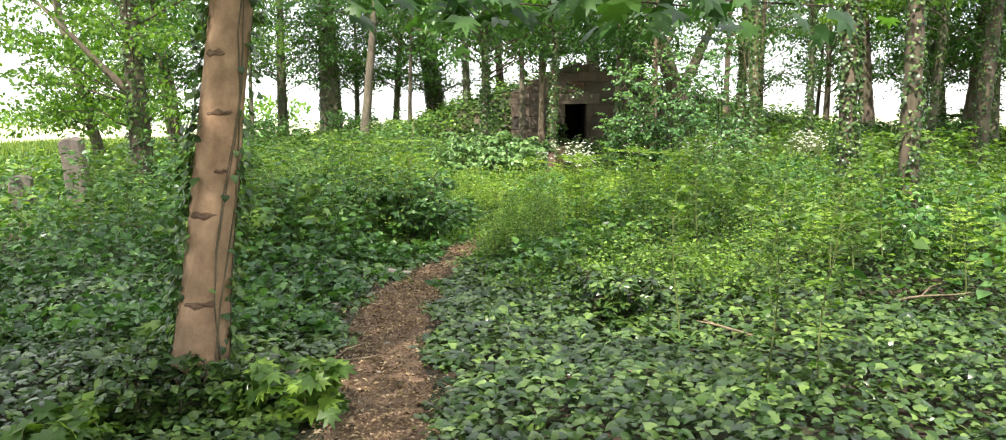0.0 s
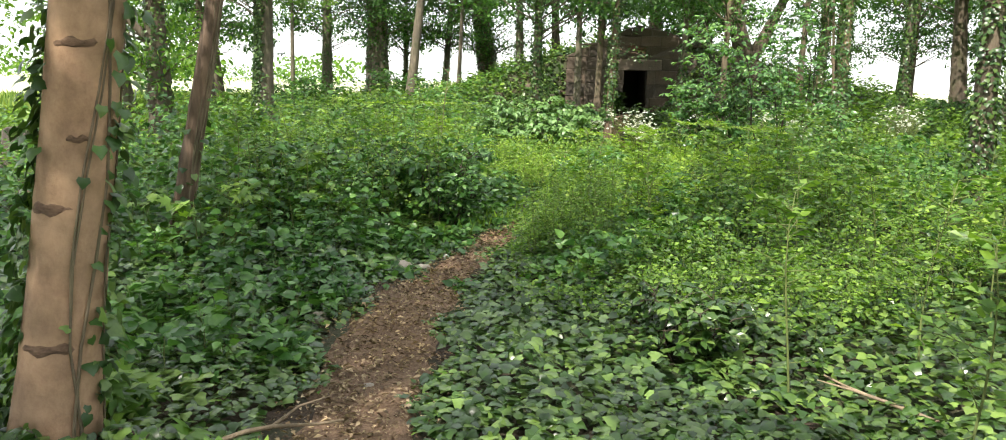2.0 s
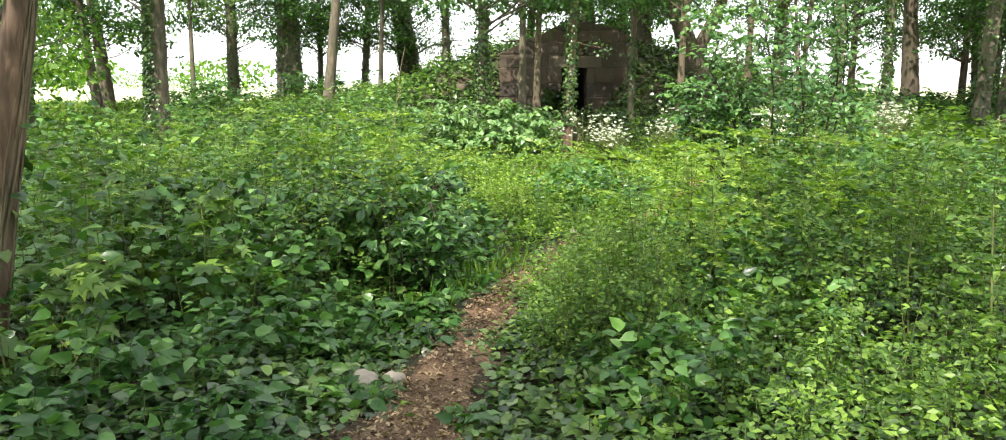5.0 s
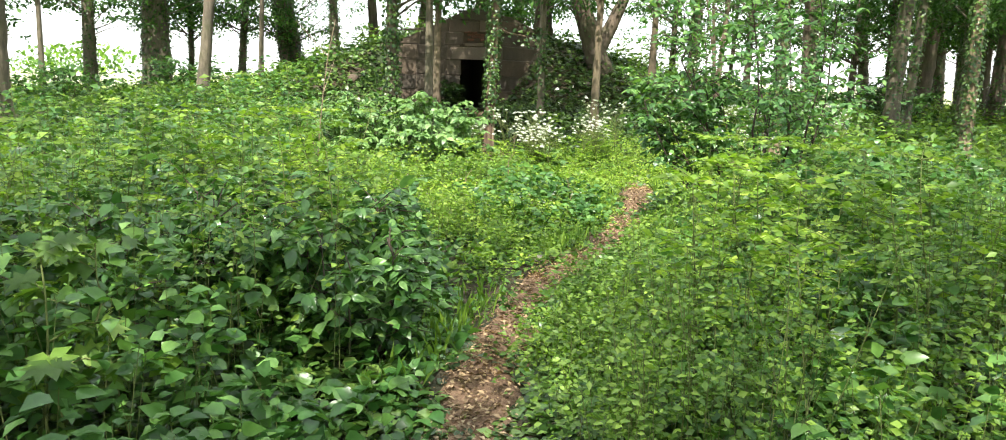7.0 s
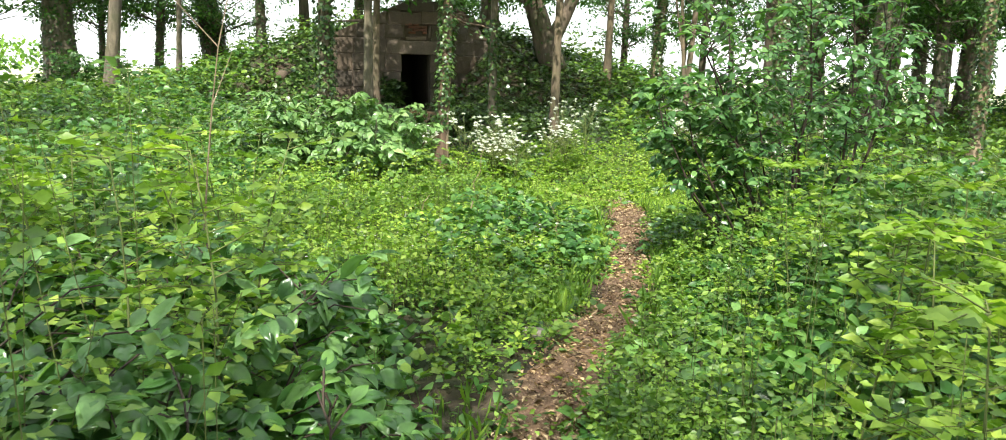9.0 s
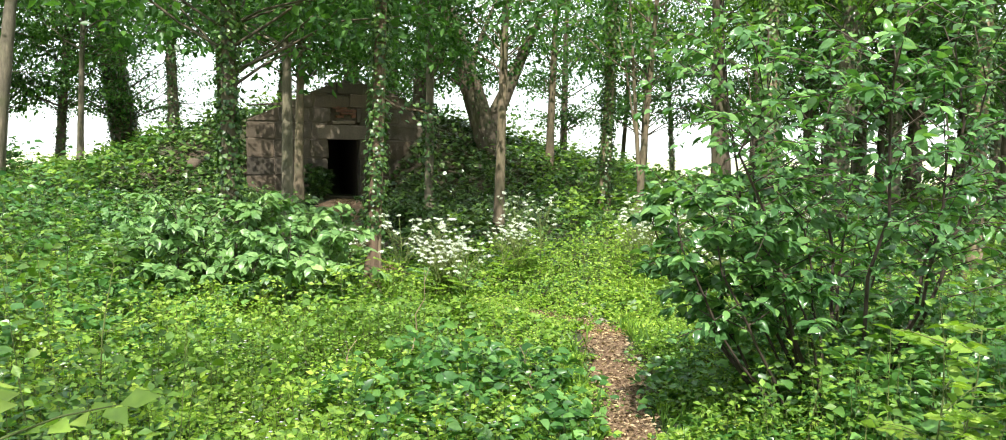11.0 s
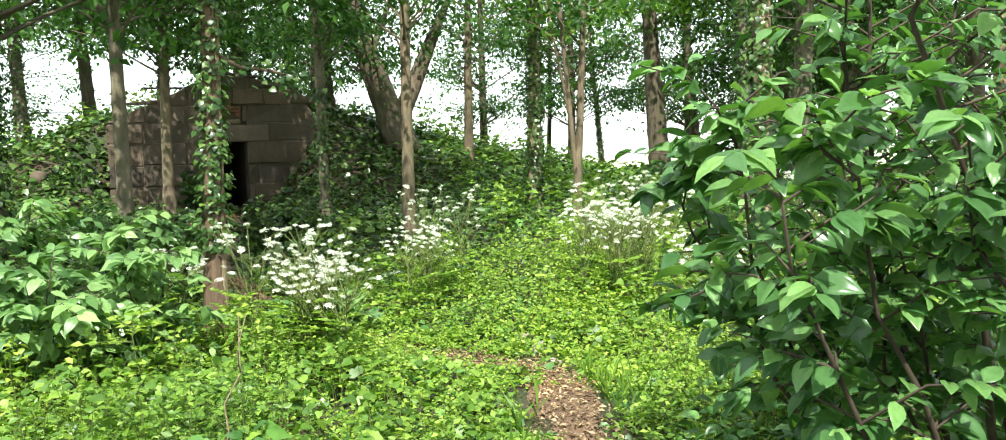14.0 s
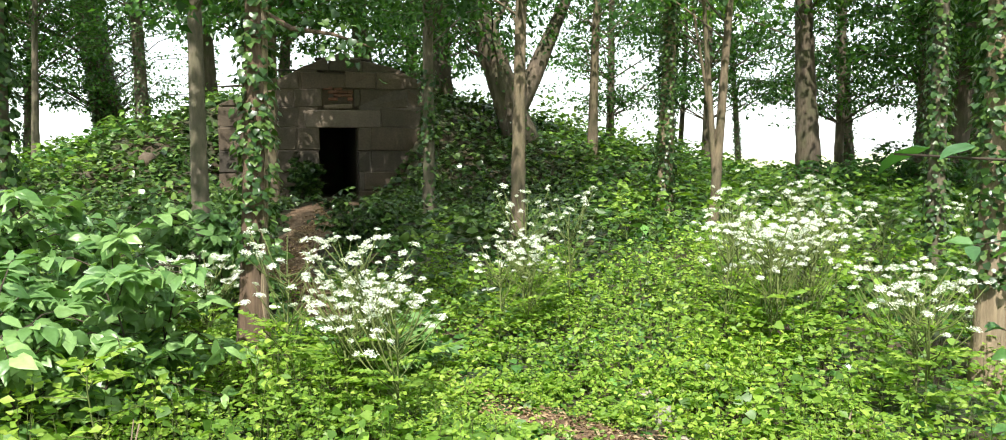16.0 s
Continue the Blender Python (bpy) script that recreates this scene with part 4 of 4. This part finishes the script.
def shrub(name, label, category, x, y, h, radius, stems_n, twigs, per, size, leaf, shape=OVAL_SHAPE, seed=1, lean=(0, 0), wood=None, bare=0.25):
    root = tagged(new(name), label, category)
    root.location = (x, y, float(ground_z(x, y)))
    for w, lv in shrub_stems(h, radius, stems_n, twigs, per, size, shape, seed, lean, bare):
        st = mass("stem", w, wood or TWIG, root)
        mass("foliage", lv, leaf, st, smooth=shape is NEAR_SHAPE or shape is SMALL_OVAL)
    return root


# the tall shrub that hangs over the way, and the bush opposite
shrub("tall_shrub", "tall many-stemmed shrub with oval glossy green leaves", "shrub", 3.4, 13.25, 2.9, 1.25, 9, 28, 14, 0.078, SHRUB, NEAR_SHAPE, 3, (-0.3, -0.45), bare=0.42)
shrub("young_shrub", "arching young shrub with glossy oval leaves by the path", "shrub", 3.0, 13.12, 1.85, 0.6, 9, 15, 15, 0.086, SHRUB, NEAR_SHAPE, 4, (-0.86, -0.1), bare=0.46)
shrub("broadleaf_bush", "dense low bush with broad pointed green leaves", "bush", -1.42, 9.95, 0.92, 0.85, 10, 20, 13, 0.10, SHRUB, NEAR_SHAPE, 5)
shrub("elder_bush", "pale green elder bush in sunlight", "bush", 0.1, 17.6, 1.15, 0.9, 7, 18, 20, 0.118, ELDER, SMALL_OVAL, 7)
shrub("elder_bush", "pale green elder bush in sunlight", "bush", -0.9, 18.3, 1.2, 1.0, 7, 18, 20, 0.118, ELDER, SMALL_OVAL, 8)
shrub("elder_bush", "pale green elder bush in sunlight", "bush", 0.1, 20.5, 1.0, 0.8, 6, 16, 12, 0.118, ELDER, SMALL_OVAL, 9)
shrub("elder_bush", "pale green elder bush before the earth path", "bush", 0.9, 20.3, 0.95, 0.42, 6, 12, 12, 0.13, ELDER, SMALL_OVAL, 34)
shrub("elder_bush", "low pale elder shoots among clearing herbs", "bush", 1.95, 18.45, 0.42, 0.4, 6, 9, 8, 0.125, ELDER, MAPLE_SHAPE, 31)
shrub("dark_bush", "dark leafy bush beside the earth path", "bush", 2.25, 23.4, 0.7, 0.5, 7, 14, 11, 0.1, IVY, OVAL_SHAPE, 32)
shrub("hazel_bush", "rounded leafy bush at the edge of the clearing", "bush", 4.2, 14.6, 1.5, 0.9, 7, 18, 12, 0.1, SHRUB, OVAL_SHAPE, 11)
for i, (bx, by, bh) in enumerate([(14.2, 26.8, 1.1), (16.8, 30.5, 1.4), (12.2, 27.5, 0.9), (18.5, 26.0, 1.4), (-6.5, 33.0, 1.3), (-9.0, 29.5, 1.3)]):
    shrub("understorey_bush", "dark leafy bush under the far trees", "bush", bx, by, bh, 1.4, 7, 16, 12, 0.14, CROWN, OVAL_SHAPE, 90 + i)
for i, (bx, by, bh, br) in enumerate(((-1.62, 2.95, 0.34, 0.34), (-1.3, 3.1, 0.3, 0.28), (-1.95, 3.15, 0.34, 0.32))):
    shrub("ivy_clump", "low leafy clump of ivy at the trunk's foot", "ivy", bx, by, bh, br, 8, 11, 10, 0.06, IVY, IVY_SHAPE, 41 + i)
shrub("dark_bush", "dark leafy bush beside the path", "bush", -0.98, 9.2, 0.74, 0.4, 8, 14, 11, 0.085, NETTLE, NEAR_SHAPE, 12)
shrub("ivy_bank", "dark ivy heaped beside the stone doorway", "ivy", 1.92, 31.45, 0.95, 0.4, 8, 16, 12, 0.11, IVY, IVY_FAR, 33)
shrub("dark_bush", "dark leafy clump in the ivy", "bush", 1.1, 5.4, 0.4, 0.45, 7, 12, 10, 0.085, IVY, OVAL_SHAPE, 13)
shrub("dark_bush", "dark leafy bush among nettles", "bush", -2.6, 9.2, 0.9, 0.7, 7, 16, 12, 0.1, NETTLE, OVAL_SHAPE, 14)

# young maples with large lobed leaves
for i, (sx, sy, sh, sr) in enumerate([(-0.92, 3.05, 0.3, 0.3), (-1.9, 2.5, 0.25, 0.3), (-1.75, 3.7, 0.35, 0.35), (-3.3, 8.9, 0.85, 0.5), (-2.3, 8.3, 0.9, 0.5), (-1.0, 11.6, 0.5, 0.5), (-2.7, 7.0, 0.7, 0.5), (1.1, 14.6, 0.35, 0.35), (-3.6, 10.5, 1.0, 0.6), (-2.0, 12.8, 0.9, 0.6), (-4.4, 13.2, 1.1, 0.6)]):
    shrub("maple_seedling", "young maple with large lobed bright green leaves", "seedling", sx, sy, sh, sr, 5, 7, 6, 0.125, HERB, MAPLE_SHAPE, 70 + i, wood=STEM)


def sapling(h, seed, leaf):
    """A thin young tree with feathered leaves."""
    r = np.random.default_rng(seed)
    root = new("sapling")
    u = np.linspace(0, 1, 7)
    line = np.stack([0.1 * h * np.sin(u * 2.2 + seed) * u, 0.08 * h * np.sin(u * 2.9 + 2 * seed) * u, u * h - 0.04], 1)
    wood = [tube(line, np.linspace(0.008, 0.002, 7), 5)]
    lv = []
    for i in range(int(10 + 12 * h)):
        k = 0.25 + 0.75 * r.random()
        p0 = np.array([np.interp(k, u, line[:, j]) for j in range(3)])
        a = r.uniform(0, 2 * math.pi)
        d = np.array([math.cos(a), math.sin(a), r.uniform(-0.1, 0.5)])
        ln = r.uniform(0.14, 0.32) * (1.2 - 0.5 * k)
        wood.append(tube([p0, p0 + d * ln * 0.6 + np.array([0, 0, 0.01]), p0 + d * ln], (0.003, 0.002, 0.001), 3))
        n = 9
        w = np.linspace(0.25, 1, n)
        side = np.where(np.arange(n) % 2, 1.0, -1.0)[:, None]
        side[-1] = 0
        cross = np.cross(d, (0, 0, 1.0))
        lv.append(leaves(p0 + d * ln * w[:, None], cross * side + d * 0.5 + r.normal(size=(n, 3)) * 0.12, np.array([0, -0.3, 1.0]) + r.normal(size=(n, 3)) * 0.5, np.full(n, 0.06) * r.uniform(0.8, 1.2, n), FOLD_SHAPE))
    mass("stem", join(*wood), STEM, root)
    mass("foliage", join(*lv), leaf, root)
    return root


def place_copies(first, spots, label, category, group):
    tagged(first, label, category, group)
    for i, (x, y, turn, s) in enumerate(spots):
        m = pose(x, y, float(ground_z(x, y)), 0, 0, turn)
        if i == 0:
            first.matrix_basis = m
        else:
            copy_thing(first, m)


def spots_in(n, x0, x1, y0, y1, gap=0.9, seed=1):
    r = np.random.default_rng(seed)
    out = []
    while len(out) < n:
        x, y = r.uniform(x0, x1), r.uniform(y0, y1)
        if way_distance(np.array([x]), np.array([y]))[0] > gap:
            out.append((x, y, r.uniform(0, 360), 1.0))
    return out


place_copies(sapling(1.15, 1, HERB), [(1.75, 3.35, 0, 1), (2.05, 3.3, 90, 1), (1.5, 4.6, 200, 1)] + spots_in(12, 1.5, 5.5, 4.5, 11.5, 1.1, 2), "thin young tree with feathery yellow-green leaves", "sapling", "saplings in the ivy")
place_copies(sapling(1.5, 2, HERB), spots_in(12, 1.8, 6.0, 5.5, 12, 1.5, 3), "thin tall young tree with feathery leaves", "sapling", "saplings in the ivy")
place_copies(sapling(0.8, 3, HERB_LIGHT), [(5.5, 22.5, 0, 1), (7.9, 26.2, 60, 1), (6.2, 20.4, 120, 1), (0.6, 16.6, 50, 1), (2.9, 21.0, 10, 1)] + spots_in(14, 0.8, 5.0, 4.5, 11.5, 0.9, 4), "knee-high young tree with bright leaves", "sapling", "saplings in the ivy")
place_copies(sapling(1.3, 4, HERB), spots_in(14, -6.0, -1.2, 7.5, 18, 1.4, 5), "thin young tree among nettles", "sapling", "saplings among nettles")
place_copies(sapling(1.35, 5, HERB_LIGHT), spots_in(16, -3.2, -0.9, 9.4, 12.6, 0.8, 6), "slender young tree with feathery yellow-green leaves", "sapling", "saplings among nettles")
place_copies(sapling(1.2, 6, HERB_LIGHT), spots_in(14, 0.5, 3.0, 8.2, 11.6, 0.85, 7), "slender young tree with feathery yellow-green leaves", "sapling", "saplings in the ivy")


def parsley(h, seed):
    """A cow parsley plant: branching stem, cut leaves low down, flat heads of white florets."""
    r = np.random.default_rng(seed)
    root = new("cow_parsley")
    wood = [tube([(0, 0, -0.03), (0.02, 0.01, h * 0.4), (0.0, 0.03, h * 0.8)], (0.007, 0.006, 0.004), 5)]
    lv, tips = [], []
    for i in range(24):
        a, z0 = r.uniform(0, 6.28), h * r.uniform(0.3, 0.8)
        ln = r.uniform(0.16, 0.36)
        p0 = np.array([0.01, 0.02, z0])
        p1 = p0 + np.array([math.cos(a) * ln * 0.75, math.sin(a) * ln * 0.75, max(0.06, (h - z0) * r.uniform(0.35, 1.1))])
        wood.append(tube([p0, p0 * 0.4 + p1 * 0.6 - np.array([0, 0, 0.02]), p1], (0.004, 0.003, 0.002), 4))
        tips.append(p1)
    heads = []
    for j in range(12):
        b, q = 2.4 * j, 0.0085 * math.sqrt(j + 0.3)
        c = np.array([math.cos(b) * q, math.sin(b) * q, 0.035 - q * q * 16])
        n = 9
        off = r.normal(size=(n, 3)) * np.array([0.006, 0.006, 0.005])
        ang = r.uniform(0, 6.28, n)
        heads.append(leaves(c + off, np.stack([np.cos(ang), np.sin(ang), 0 * ang], 1), np.tile((math.cos(b) * q * 40, math.sin(b) * q * 40, 1.0), (n, 1)) + r.normal(size=(n, 3)) * 0.5, r.uniform(0.010, 0.015, n), FOLD_SHAPE))
    for i in range(10):
        a, z0 = r.uniform(0, 6.28), h * r.uniform(0.08, 0.6)
        d = np.array([math.cos(a), math.sin(a), 0.25])
        w = np.linspace(0.2, 1, 14)
        side = np.where(np.arange(14) % 2, 1.0, -1.0)[:, None]
        lv.append(leaves(np.array([0, 0, z0]) + d * 0.28 * w[:, None], np.cross(d, (0, 0, 1.0)) * side * (1.2 - w[:, None]) + d * 0.6, np.array([0, 0, 1.0]) + r.normal(size=(14, 3)) * 0.3, 0.075 * (1.15 - 0.5 * w), FOLD_SHAPE))
    mass("stem", join(*wood), STEM, root)
    head_mesh = arrays_to_mesh("flower_head", *join(*heads))
    for p in tips:
        one = mesh_part("flower_head", head_mesh, PETAL, root, "rounded head of small white florets")
        tagged(one, kind="stuff")
        one.matrix_local = Matrix.LocRotScale(Vector(p), Euler((r.uniform(-0.35, 0.35), r.uniform(-0.35, 0.35), r.uniform(0, 6.28))), Vector([r.uniform(0.55, 1.05)] * 3))
    mass("foliage", join(*lv), HERB_LIGHT, root)
    return root


def drift(n, x, y, rx, ry, seed):
    r = np.random.default_rng(seed)
    return [(x + r.normal() * rx, y + r.normal() * ry, r.uniform(0, 360), 1) for _ in range(n)]


place_copies(parsley(1.0, 1), drift(7, 4.7, 17.9, 0.26, 0.3, 1) + drift(3, 1.7, 17.4, 0.16, 0.2, 2) + drift(4, 6.4, 19.0, 0.3, 0.3, 3), "cow parsley in flower with white umbels", "flower", "cow parsley in the clearing")
place_copies(parsley(0.8, 2), drift(5, 1.72, 17.3, 0.2, 0.22, 4) + drift(4, 4.9, 17.0, 0.4, 0.35, 5) + drift(3, 0.72, 18.0, 0.14, 0.2, 6) + drift(3, 3.1, 18.9, 0.3, 0.2, 7), "short cow parsley in flower with white umbels", "flower", "cow parsley in the clearing")
place_copies(parsley(1.15, 3), drift(5, 5.3, 18.9, 0.35, 0.25, 8) + drift(2, 3.4, 19.2, 0.3, 0.2, 9) + drift(4, 7.2, 18.4, 0.4, 0.4, 10), "tall cow parsley in flower with white umbels", "flower", "cow parsley in the clearing")


# maple twigs hanging over the start of the way
def hanging_branch(start, end, n, seed):
    r = np.random.default_rng(seed)
    root = tagged(new("maple_branch"), "overhanging maple branch with large lobed leaves", "branch")
    root.location = start
    d = np.array(end) - np.array(start)
    line = np.array([d * 0, d * 0.35 + np.array([0, 0, 0.02]), d * 0.7 + np.array([0, 0, 0.02]), d])
    mesh_part("twig", arrays_to_mesh("twig", *tube(line, (0.016, 0.011, 0.007, 0.003), 5)), TWIG, root)
    k = 0.3 + 0.7 * r.random(n)
    p = np.stack([np.interp(k, (0, 0.35, 0.7, 1), line[:, i]) for i in range(3)], 1) + r.normal(size=(n, 3)) * np.array([0.16, 0.2, 0.08])
    a = r.uniform(0, 6.28, n)
    along = np.stack([np.cos(a) * 0.7, np.sin(a) * 0.7, -0.35 + 0 * a], 1) + r.normal(size=(n, 3)) * 0.2
    up = np.array([0, -0.35, 0.9]) + r.normal(size=(n, 3)) * 0.3
    mass("foliage", leaves(p, along, up, r.uniform(0.09, 0.16, n), MAPLE_SHAPE), CROWN, root)


hanging_branch((-1.22, 3.2, 2.36), (1.55, 2.0, 2.06), 80, 1)
hanging_branch((-1.22, 3.2, 2.42), (1.1, 2.3, 2.1), 80, 2)
hanging_branch((-1.22, 3.2, 2.36), (0.45, 2.2, 2.1), 50, 3)


# ---- stones ----
def rock(name, label, category, x, y, sx, sy, sz, mat, seed, tilt=0, sink=0.42):
    r = np.random.default_rng(seed)
    bm = bmesh.new()
    bmesh.ops.create_icosphere(bm, subdivisions=3, radius=0.5)
    ph = r.uniform(0, 6, 6)
    for v in bm.verts:
        c = v.co
        k = 1 + 0.13 * math.sin(5 * c.x + ph[0]) + 0.12 * math.sin(6 * c.y + ph[1]) + 0.1 * math.sin(7 * c.z + ph[2]) + 0.06 * math.sin(15 * c.x + 11 * c.y + ph[3])
        q = Vector([math.copysign(abs(a * 2) ** 0.75 / 2, a) for a in c]) * k
        v.co = (q.x * sx, q.y * sy, q.z * sz)
    ob = part(name, bm, mat, smooth=True)
    ob.matrix_world = pose(x, y, float(ground_z(x, y)) + sz * (0.5 - sink), tilt, tilt * 0.6, r.uniform(0, 360))
    return tagged(ob, label, category)


for i, (sx, sy, s) in enumerate([(-0.03, 3.35, 0.17), (-0.9, 7.5, 0.14), (-1.05, 7.4, 0.2), (1.62, 13.5, 0.2), (-1.35, 4.72, 0.16), (-1.29, 5.67, 0.15), (3.35, 17.1, 0.2), (3.3, 16.75, 0.13), (0.5, 11.5, 0.14), (2.24, 16.0, 0.14), (3.42, 17.5, 0.16), (-0.66, 4.55, 0.06), (-0.6, 3.9, 0.05)]):
    rock("stone", "pale rough stone lying beside the path", "stone", sx, sy, s, s * 0.75, s * 0.6, LIMESTONE, 20 + i)
for i, (sx, sy, s) in enumerate([(-2.2, 30.6, 0.4), (-1.2, 30.9, 0.5), (-0.4, 30.7, 0.35), (-2.9, 30.3, 0.35), (6.0, 30.2, 0.4)]):
    rock("fallen_block", "weathered stone block fallen at the mound's foot", "stone", sx, sy, s, s * 0.7, s * 0.7, SANDSTONE, 50 + i)


def gravestone(name, label, x, y, w, d, h, turn, lean, lean2):
    bm = bmesh.new()
    bmesh.ops.create_cube(bm, size=1)
    bmesh.ops.subdivide_edges(bm, edges=bm.edges[:], cuts=3, use_grid_fill=True)
    for v in bm.verts:
        t = v.co.z + 0.5
        v.co = (v.co.x * w * (1 - 0.1 * t) + rng.normal() * 0.008, v.co.y * d + rng.normal() * 0.008, t * h + (0.05 * math.cos(v.co.x * 3) if t > 0.9 else 0) - 0.15)
    bmesh.ops.bevel(bm, geom=[e for e in bm.edges if e.calc_face_angle(0) > 1.0], offset=0.02, segments=1, affect="EDGES")
    ob = part(name, bm, GREY_STONE)
    ob.matrix_world = pose(x, y, float(ground_z(x, y)), lean, lean2, turn)
    return tagged(ob, label, "gravestone")


gravestone("gravestone", "tall grey stone post leaning in the undergrowth", -6.75, 12.0, 0.36, 0.26, 1.5, 12, 0, -5)
gravestone("gravestone", "low grey stone half sunk in nettles", -8.15, 12.6, 0.36, 0.25, 0.85, 20, 0, 3)


def fallen_branch(x, y, ln, turn, seed):
    r = np.random.default_rng(seed)
    u = np.linspace(0, 1, 7)
    line = np.stack([u * ln, 0.06 * ln * np.sin(u * 4), 0.05 + 0.12 * u + 0.02 * np.sin(u * 5)], 1)
    fork = np.stack([line[3], line[3] + np.array([ln * 0.2, ln * 0.14, 0.05]), line[3] + np.array([ln * 0.42, ln * 0.2, 0.07])])
    ob = mesh_part("fallen_branch", arrays_to_mesh("fallen_branch", *join(tube(line, np.linspace(0.014, 0.005, 7), 6), tube(fork, (0.008, 0.006, 0.003), 5))), BARK_PALE)
    ob.matrix_world = pose(x, y, float(ground_z(x, y)), 0, 0, turn)
    tagged(ob, "pale bare fallen branch lying in the herbs", "branch")


for i, (bx, by, bl, bt) in enumerate([(3.75, 16.15, 0.5, 30), (2.2, 4.2, 0.7, 140), (1.4, 3.5, 0.5, 200), (-1.15, 3.6, 0.6, 20), (3.3, 5.4, 0.8, 10)]):
    fallen_branch(bx, by, bl, bt, 200 + i)


def dry_stalk(x, y, h, lean, seed):
    """A bare dead stalk of last year, standing crooked in the herbs."""
    r = np.random.default_rng(seed)
    u = np.linspace(0, 1, 9)
    line = np.stack([lean * h * u + 0.02 * r.normal(size=9), 0.05 * h * np.sin(u * 2) + 0.015 * r.normal(size=9), u * h - 0.05], 1)
    twigs = []
    for k in (4, 6, 7):
        d = np.array([r.uniform(-1, 1), r.uniform(-1, 1), 0.9]) * h * 0.13
        twigs.append(tube([line[k], line[k] + d * 0.6, line[k] + d], (0.003, 0.002, 0.001), 4))
    ob = mesh_part("dry_stalk", arrays_to_mesh("dry_stalk", *join(tube(line, np.linspace(0.007, 0.002, 9), 6), *twigs)), BARK_PALE)
    ob.location = (x, y, float(ground_z(x, y)))
    tagged(ob, "thin dry brown stalk standing among green herbs", "stalk")


for i, (dx, dy, dh, dl) in enumerate([(-1.35, 10.5, 1.95, 0.13), (0.78, 14.9, 0.95, 0.2), (0.1, 14.3, 0.6, 0.3), (1.5, 14.0, 0.5, -0.2)]):
    dry_stalk(dx, dy, dh, dl, 300 + i)


# ---- grass tufts and tiny flowers by the path ----
x, y = scatter(17000, -1.2, 3.4, 8.6, 16.5, lambda a, b: smooth_step(way_distance(a, b), 0.7, 0.3) * smooth_step(way_distance(a, b), 0.16, 0.27) * smooth_step(patches(a, b, 2.6, 17), 0.35, 0.7))
k = len(x)
stuff("path_grass", leaves(np.stack([x, y, ground_z(x, y)], 1), np.array([0, 0, 1.0]) + rng.normal(size=(k, 3)) * 0.3, rng.normal(size=(k, 3)) + 0.01, rng.uniform(0.07, 0.22, k), (BLADE_SHAPE[0] * np.array([0.8, 1, 1]), BLADE_SHAPE[1])), HERB, "soft grass tufts along the path's edges", "grass")
PALE_VIOLET = leaf_material("pale_violet_petal", (0.5, 0.42, 0.6), (0.66, 0.58, 0.74), (0.74, 0.7, 0.8), 0.6, 0.2)
x, y = scatter(420, -1.6, 1.6, 12.6, 15.4, lambda a, b: smooth_step(way_distance(a, b), 0.3, 0.9) * smooth_step(patches(a, b, 2.0, 19), 0.3, 0.7))
k = len(x)
ang = np.repeat(rng.uniform(0, 6.28, k), 4) + np.tile(np.arange(4) * 1.57, k)
flat = np.repeat(np.stack([x, y, ground_z(x, y) + rng.uniform(0.3, 0.42, k)], 1), 4, axis=0)
stuff("speedwell", leaves(flat, np.stack([np.cos(ang), np.sin(ang), 0.2 + 0 * ang], 1), np.tile((0, -0.3, 1.0), (4 * k, 1)), rng.uniform(0.008, 0.013, 4 * k), OVAL_SHAPE), PALE_VIOLET, "tiny pale violet flowers among the low herbs", "flowers")


# ---- litter on the path, grass at the field's edge ----
CHIP_SHAPE = (FOLD_SHAPE[0] * np.array([0.75, 1, 1.6]), FOLD_SHAPE[1])
x, y = scatter(420000, -1.5, 4.0, 0, 32, lambda a, b: smooth_step(way_distance(a, b), 0.3 + 0.24 * smooth_step(b, 8.5, 6.0), 0.1) * 0.9)
k = len(x)
ang = rng.uniform(0, 6.28, k)
stuff("path_litter", leaves(np.stack([x, y, ground_z(x, y) + 0.022 + 0.015 * rng.random(k)], 1), np.stack([np.cos(ang), np.sin(ang), 0.18 * rng.normal(size=k)], 1), np.array([0, 0, 1.0]) + rng.normal(size=(k, 3)) * 0.4, 0.012 + 0.04 * rng.random(k) ** 2, CHIP_SHAPE), DRY_LEAF, "dry leaves and bark chips on the trodden earth", "leaf litter")
x, y = scatter(65000, -30, 34, 28, 56, lambda a, b: smooth_step(np.hypot(a - 3, b - 20), 19, 24))
k = len(x)
stuff("field_grass", leaves(np.stack([x, y, ground_z(x, y) - 0.02], 1), np.array([0, 0, 1.0]) + rng.normal(size=(k, 3)) * 0.2, rng.normal(size=(k, 3)) + 0.01, rng.uniform(0.4, 0.8, k), (BLADE_SHAPE[0] * np.array([3.0, 1, 1]), BLADE_SHAPE[1])), GRASS, "tall grass along the edge of the field", "grass")


# ---- distance ----
def far_wood(x, y, w, h, seed):
    """A rounded clump of trees far off over the fields."""
    r = np.random.default_rng(seed)
    n = 500
    p = r.normal(size=(n, 3))
    p = unit(p) * (r.random((n, 1)) ** 0.3) * np.array([w / 2, w / 4, h * 0.5]) + np.array([x, y, h * 0.5])
    return leaves(p, r.normal(size=(n, 3)), np.array([0, 0, 1.0]) + r.normal(size=(n, 3)) * 0.6, r.uniform(0.08, 0.16, n) * h * 1.4, OVAL_SHAPE)


stuff("far_woods", join(*[far_wood(-170 + i * 17, 300 + 25 * math.sin(i * 2.1), 34, 9 + 4 * math.sin(i * 1.3), 100 + i) for i in range(-9, 6)]), CROWN_SUNLIT, "hazy wood far off across the fields", "woods")
